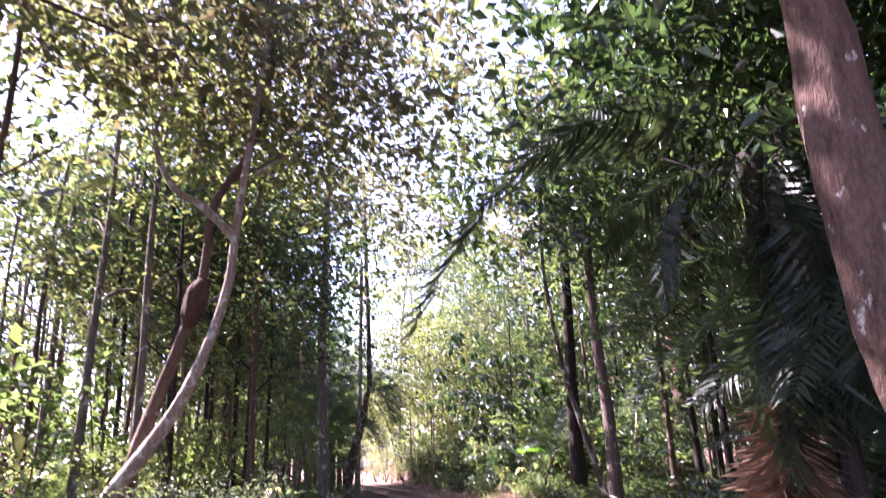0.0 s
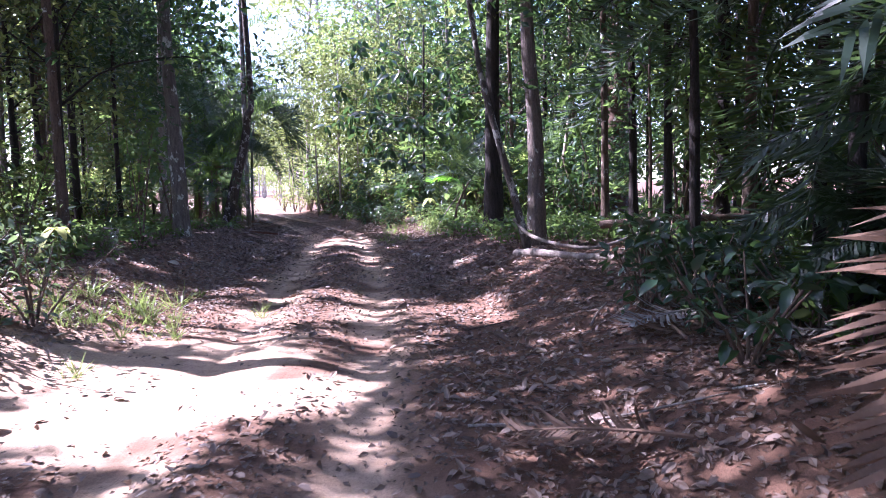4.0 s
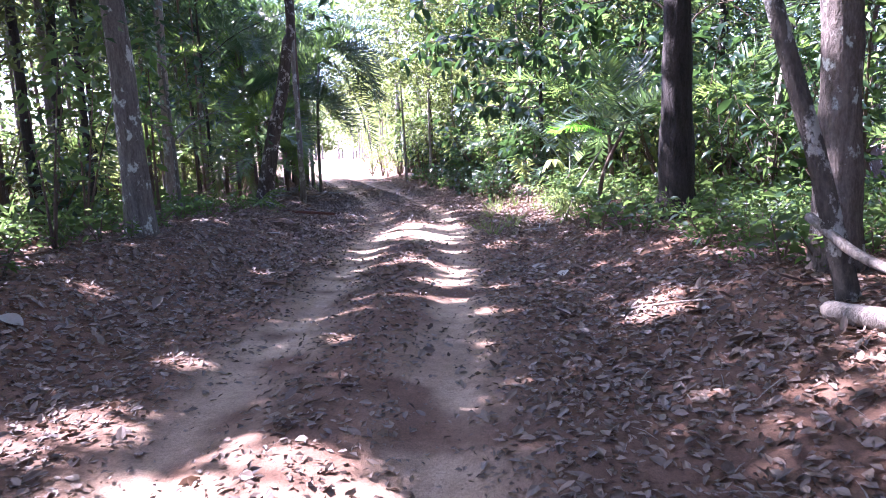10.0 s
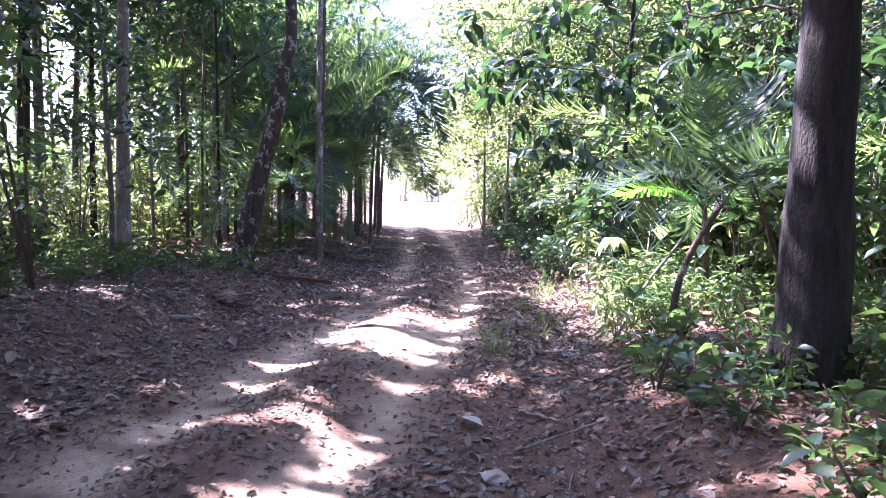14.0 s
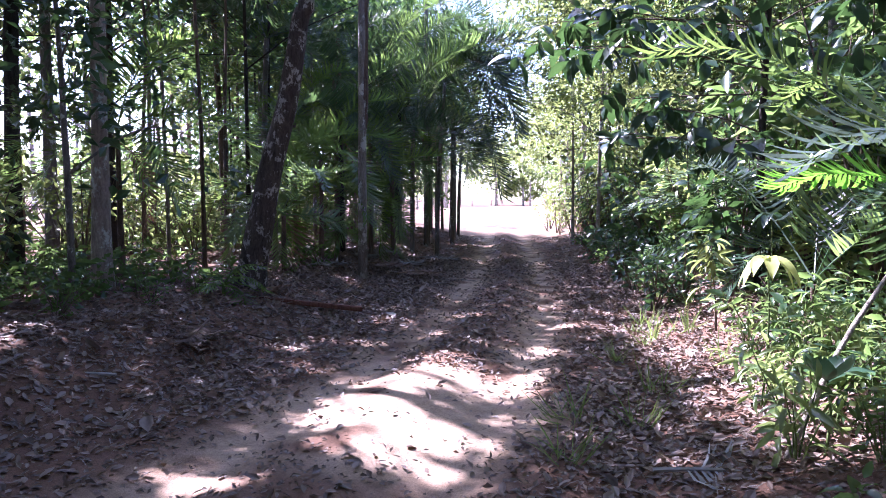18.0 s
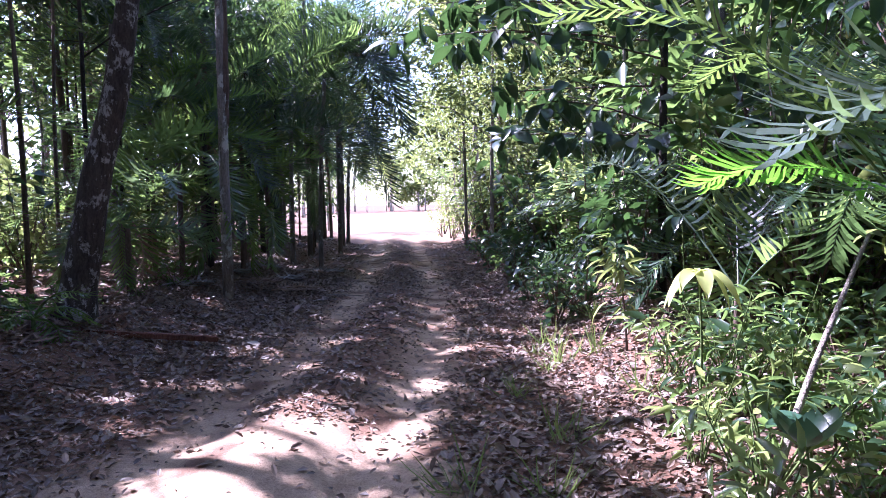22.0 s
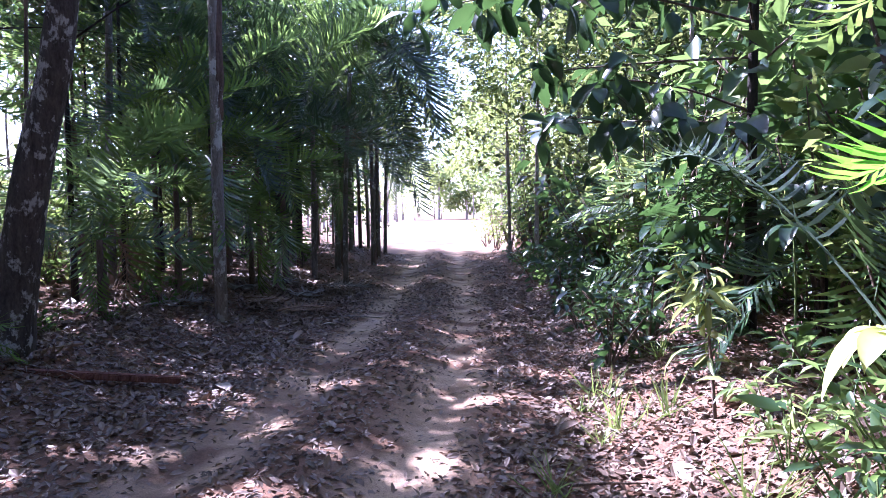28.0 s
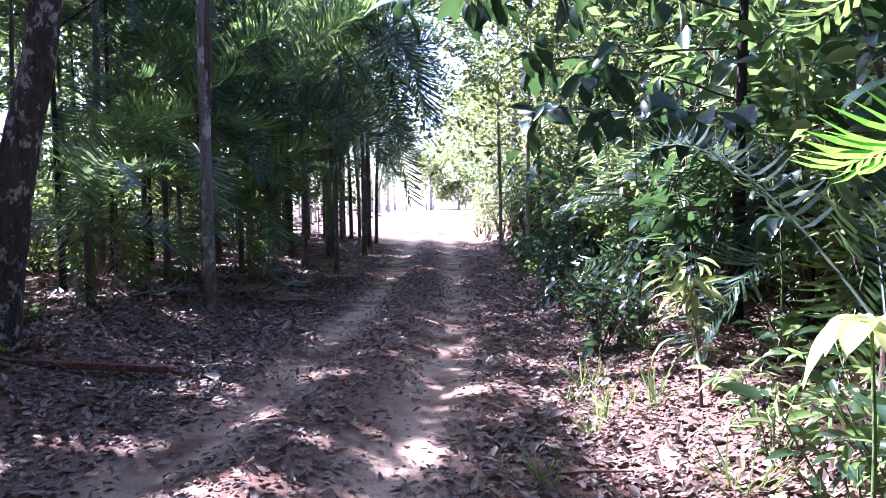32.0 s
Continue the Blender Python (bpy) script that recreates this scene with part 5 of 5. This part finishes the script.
log("fallen_log", "long pale fallen log on the leaf litter", [gz(3.15, 18.75, 0.05), gz(3.4, 18.1, 0.06), gz(3.8, 17.5, 0.05), gz(4.35, 16.9, 0.06)], 0.068, 0.05, DEADWOOD)
log("fallen_branch", "bare pale branch propped on the log", [gz(3.2, 19.2, 0.55), gz(3.35, 18.6, 0.3), gz(3.75, 17.8, 0.17), gz(4.2, 17.4, 0.2), gz(4.9, 17.2, 0.5)], 0.035, 0.02, DEADWOOD, 8)
log("fallen_branch", "dark branch lying in the undergrowth", [gz(4.6, 19.0, 0.4), gz(5.6, 18.4, 0.5), gz(7.2, 18.2, 0.55)], 0.07, 0.05, BARK_BROWN, 8)
for i, (x, y, a, ln) in enumerate([(3.0, 12.6, 130, 0.7), (2.4, 11.6, -15, 1.5), (3.6, 11.2, 150, 1.2), (3.1, 13.9, 60, 0.6), (2.2, 14.6, 10, 0.6), (4.0, 15.3, 25, 1.4), (-3.3, 17.4, 20, 0.8), (-3.5, 22.6, 70, 1.0), (-3.4, 30.4, -10, 1.3), (1.9, 23.2, 40, 0.7), (2.6, 24.8, 30, 1.3), (-2.9, 33.5, 20, 0.9), (1.1, 28.3, 12, 0.5), (2.5, 19.9, -40, 0.8), (-2.6, 27.5, 15, 0.6)]):
    c, s = math.cos(radians(a)) * ln / 2, math.sin(radians(a)) * ln / 2
    log("fallen_stick", "bare stick lying on the leaf litter", [gz(x - c, y - s, 0.015), gz(x, y + 0.03, 0.03), gz(x + c, y + s, 0.03)], 0.012, 0.006, DEADWOOD if i % 2 else BARK_BROWN, 6)
leaner = spline([gz(2.15, 25.7, 0.0), (2.43, 26.19, 0.66), (2.75, 26.79, 1.03), (2.98, 27.2, 1.3)], 8)
tagged(new("dead_stem", mesh_np("dead_stem", *tube(leaner, np.linspace(0.02, 0.012, 8), 6), DEADWOOD, True)), "bare pale dead stem leaning in the herbs", "branch")

bm = bmesh.new()
bmesh.ops.create_cube(bm, size=1.0)
bmesh.ops.scale(bm, vec=(1.75, 0.09, 0.055), verts=bm.verts)
bmesh.ops.bevel(bm, geom=bm.edges[:], offset=0.008, segments=2, affect="EDGES")
plank_mesh = bpy.data.meshes.new("plank")
bm.to_mesh(plank_mesh)
bm.free()
plank_mesh.materials.append(PLANK)
plank = tagged(new("plank", plank_mesh), "weathered reddish wooden plank lying on the ground", "plank")
plank.matrix_basis = pose(-3.25, 29.0, ground_z(-3.25, 29.0) + 0.03, 0, 8, 36)

bm = bmesh.new()
bmesh.ops.create_cube(bm, size=1.0)
bmesh.ops.scale(bm, vec=(0.3, 0.26, 0.4), verts=bm.verts)
bmesh.ops.bevel(bm, geom=bm.edges[:], offset=0.03, segments=2, affect="EDGES")
stump_mesh = bpy.data.meshes.new("stump")
bm.to_mesh(stump_mesh)
bm.free()
stump_mesh.materials.append(BARK_PALE)
stump = tagged(new("stump", stump_mesh), "low squarish weathered stump on the bank", "stump")
stump.matrix_basis = pose(-4.2, 21.1, ground_z(-4.2, 21.1) + 0.17, 3, 5, 20)

nest = bmesh.new()
bmesh.ops.create_icosphere(nest, subdivisions=3, radius=1.0)
for v in nest.verts:
    v.co = v.co * (1 + 0.16 * noise.noise(v.co * 1.7) + 0.06 * noise.noise(v.co * 5))
    v.co.x, v.co.y, v.co.z = v.co.x * 0.2, v.co.y * 0.2, v.co.z * 0.46
nest_mesh = bpy.data.meshes.new("termite_nest")
nest.to_mesh(nest_mesh)
nest.free()
nest_mesh.materials.append(NEST)
tagged(new("termite_nest", nest_mesh), "dark brown lumpy termite nest on a leaning trunk", "nest").matrix_basis = pose(-4.0, 14.97, 4.15, 0, 14, 0)

fallen = [frond_mesh(np.random.default_rng(90 + i), 1.0, (LEAF_GREY, LEAF_DEAD)[i], 24, 0.3, 0.12, 0.08, 0.026, -0.05) for i in range(2)]
for i, (x, y, a) in enumerate([(1.5, 25.5, 12), (-4.5, 32.7, 30), (-4.9, 33.6, 100), (-3.1, 27.3, -60), (-4.7, 31.5, 75), (-5.1, 32.3, 140), (-5.5, 34.6, 10), (-3.7, 29.6, -100), (-2.5, 25.6, 200), (3.3, 12.4, 80), (3.9, 13.2, 200), (-3.4, 27.8, 120), (4.4, 12.0, 150), (-3.9, 33.2, 60), (-4.4, 34.6, 100), (2.75, 11.0, 160), (-4.9, 36.2, 20), (1.0, 41.0, 70), (-0.9, 42.4, 120)]):
    part("blade", fallen[i % 2], root("fallen_frond", x, y, ground_z(x, y) + 0.06, "dry grey-brown palm frond fallen on the litter", "frond", "fallen fronds", turn=a))

g = np.random.default_rng(91)
blades = 26
tuft = new("grass_tuft")
tagged(tuft, "pale green tuft of thin grass", "grass", "grass tufts")
p = np.concatenate([g.normal(size=(blades, 2)) * 0.05, np.zeros((blades, 1))], 1)
d = randdir(g, blades, 0.4, 1.5)
part("grass", mesh_np("grass", *leaves(p, d, randdir(g, blades, 0.3), 0.2 + 0.16 * g.random(blades), 0.008, STRAP_LEAF), GRASS), tuft)
plant_out(tuft, [(-2.0 + 0.9 * g.normal(), 15.3 + 0.7 * g.normal()) for _ in range(34)] + [(-2.4 + 0.6 * g.normal(), 12.6 + 0.9 * g.normal()) for _ in range(20)] + [(1.15 + 0.3 * g.normal(), 29.2 + 1.2 * g.normal()) for _ in range(12)] + [(1.3, 26.4), (1.35, 27.2), (1.0, 25.6)], g, 0.6, 1.3)

FALLEN = [leaf_mesh(0.2, 0.05, LEAF_BROWN, 0.5, -0.2), leaf_mesh(0.24, 0.06, LEAF_PALE, 0.3, 0.15), leaf_mesh(0.17, 0.045, LEAF_BROWN, 0.9, -0.4)]
for i, (x, y) in enumerate([(-2.1, 16.1), (1.5, 28.6), (1.75, 29.4), (2.2, 23.0), (1.9, 22.2)] + spots(g, 40, 10, 34, 1.2, 3.4, 0, 0.3)):
    tagged(new("fallen_leaf", FALLEN[1] if i == 0 else FALLEN[i % 3]), "large pale dry leaf lying on the ground" if FALLEN[i % 3] is FALLEN[1] or i == 0 else "large curled brown leaf lying on the ground", "leaf", "large fallen leaves").matrix_basis = pose(x, y, ground_z(x, y) + 0.03, g.normal() * 10, g.normal() * 8, g.random() * 360)

# ---- leaf litter over the ground ----
g = np.random.default_rng(95)
n = 150000
y = 3 + 45 * g.random(n) ** 1.15
dist = np.where(g.random(n) < 0.5, 1, -1) * (4.8 * g.random(n))
x = centre(y) + dist
bare = np.maximum(np.exp(-((dist + 0.68) / 0.34) ** 2), np.exp(-((dist - 0.66) / 0.34) ** 2))
for bx, by, ba, bb in BARE:
    bare = np.maximum(bare, 1 - smooth(0.6, 1.1, np.hypot((x - bx) / ba, (y - by) / bb)))
keep = (g.random(n) > 0.96 * bare) & (g.random(n) < 0.25 + 0.9 * vnoise(x, y, 0.7, 31)) & (g.random(n) < 0.45 + 0.55 * smooth(0.4, 2.0, np.abs(dist)))
x, y, dist = x[keep], y[keep], dist[keep]
n = len(x)
e = 0.03
slope = np.stack([-(height(x + e, y) - height(x - e, y)) / (2 * e), -(height(x, y + e) - height(x, y - e)) / (2 * e), np.ones(n)], -1)
nrm = unit(unit(slope) + 0.3 * g.normal(size=(n, 3)))
p = np.stack([x, y, height(x, y) + 0.006 + 0.012 * g.random(n)], -1)
d = np.cross(nrm, randdir(g, n))
ln = 0.035 + 0.075 * g.random(n) ** 1.7
tagged(new("leaf_litter", mesh_np("leaf_litter", *leaves(p, d, nrm, ln, ln * (0.4 + 0.25 * g.random(n)), FLAT_LEAF), LEAF_BROWN)), "brown and grey fallen leaves littering the track and banks", "leaf litter", "", "stuff")
n = 120000
y = 7 + 31 * g.random(n)
dist = 3.8 * (2 * g.random(n) - 1)
x = centre(y) + dist
bare = np.maximum(np.exp(-((dist + 0.68) / 0.3) ** 2), np.exp(-((dist - 0.66) / 0.3) ** 2))
for bx, by, ba, bb in BARE:
    bare = np.maximum(bare, 1.12 * (1 - smooth(0.6, 1.1, np.hypot((x - bx) / ba, (y - by) / bb))))
keep = (g.random(n) > 0.86 * bare) & (g.random(n) < 0.35 + 0.9 * vnoise(x, y, 0.5, 33))
x, y = x[keep], y[keep]
n = len(x)
nrm = randdir(g, n, 1.0, 2.2)
p = np.stack([x, y, height(x, y) + 0.004 + 0.008 * g.random(n)], -1)
ln = 0.022 + 0.04 * g.random(n)
tagged(new("leaf_fragments", mesh_np("leaf_fragments", *leaves(p, np.cross(nrm, randdir(g, n)), nrm, ln, ln * (0.35 + 0.4 * g.random(n)), SMALL_LEAF), LEAF_BROWN)), "small broken dry leaf fragments strewn over the track", "leaf litter", "", "stuff")
n = 56000
y = 25.5 + 12.5 * g.random(n)
dist = -3.6 + 7.0 * g.random(n)
x = centre(y) + dist
bare = np.maximum(np.exp(-((dist + 0.68) / 0.26) ** 2), np.exp(-((dist - 0.66) / 0.26) ** 2))
for bx, by, ba, bb in BARE:
    bare = np.maximum(bare, 1 - smooth(0.6, 1.1, np.hypot((x - bx) / ba, (y - by) / bb)))
keep = (g.random(n) > 0.85 * bare) & (g.random(n) < 0.15 + 1.1 * vnoise(x, y, 0.9, 35)) & (g.random(n) < 0.4 + 0.6 * smooth(0.8, 1.4, np.abs(dist)))
x, y = x[keep], y[keep]
n = len(x)
nrm = randdir(g, n, 1.0, 2.6)
p = np.stack([x, y, height(x, y) + 0.006 + 0.014 * g.random(n)], -1)
ln = 0.035 + 0.06 * g.random(n) ** 1.6
tagged(new("dry_leaves", mesh_np("dry_leaves", *leaves(p, np.cross(nrm, randdir(g, n)), nrm, ln, ln * (0.4 + 0.25 * g.random(n)), FLAT_LEAF), LEAF_BROWN)), "dry brown leaves lying thick beside the ruts", "leaf litter", "", "stuff")
n = 26000
y = 4 + 48 * g.random(n)
x = centre(y) + np.where(g.random(n) < 0.5, 1, -1) * (4.5 + 9 * g.random(n) ** 1.3)
p = np.stack([x, y, height(x, y) + 0.01 + 0.015 * g.random(n)], -1)
nrm = randdir(g, n, 1.0, 2.5)
ln = 0.09 + 0.12 * g.random(n)
tagged(new("forest_floor_litter", mesh_np("forest_floor_litter", *leaves(p, np.cross(nrm, randdir(g, n)), nrm, ln, ln * 0.5, SMALL_LEAF), LEAF_BROWN)), "brown fallen leaves covering the forest floor", "leaf litter", "", "stuff")
n = 40000
y = 8 + 44 * g.random(n)
sd = np.where(g.random(n) < 0.55, -1, 1)
x = centre(y) + sd * (4.3 + 10 * g.random(n) ** 1.2)
okay = (vnoise(x, y, 1.1, 41) > 0.42) & ~((sd < 0) & (y > 30) & (np.abs(x - centre(y)) < 6))
okay &= ~((x > 2.8) & (x < 4.9) & (y > 16.0) & (y < 19.2))
x, y = x[okay], y[okay]
bed = 6500                            # the green bed round the black tree
bx, by = 3.05 + 3.3 * g.random(bed) ** 0.9, 20.4 + 4.4 * g.random(bed)
okay = vnoise(bx, by, 0.6, 42) > 0.3 + 0.25 * smooth(3.5, 2.9, bx)
x, y = np.concatenate([x, bx[okay]]), np.concatenate([y, by[okay]])
n = len(x)
p = np.stack([x, y, height(x, y) + 0.03 + 0.42 * g.random(n) ** 1.5], -1)
ln = 0.11 + 0.12 * g.random(n)
p[-okay.sum():, 2] -= 0.3 * (p[-okay.sum():, 2] - height(x[-okay.sum():], y[-okay.sum():]))
ln[-okay.sum():] *= 0.48
tagged(new("ground_cover", mesh_np("ground_cover", *leaves(p, randdir(g, n, 0.5, 0.2), randdir(g, n, 1, 1.2), ln, ln * 0.45, SMALL_LEAF), LEAF_MID)), "low green seedlings covering the forest floor", "undergrowth", "", "stuff")
n = 2600
y = 4 + 42 * g.random(n)
x = centre(y) + np.where(g.random(n) < 0.5, 1, -1) * (1.3 + 3.6 * g.random(n))
p = np.stack([x, y, height(x, y) + 0.012], -1)
a = g.random(n) * 2 * math.pi
tagged(new("twigs", mesh_np("twigs", *leaves(p, np.stack([np.cos(a), np.sin(a), 0.05 * g.normal(size=n)], -1), np.tile([0, 0, 1.0], (n, 1)), 0.12 + 0.3 * g.random(n) ** 2, 0.008, STRAP_LEAF), DEADWOOD)), "thin dry twigs among the fallen leaves", "twigs", "", "stuff")
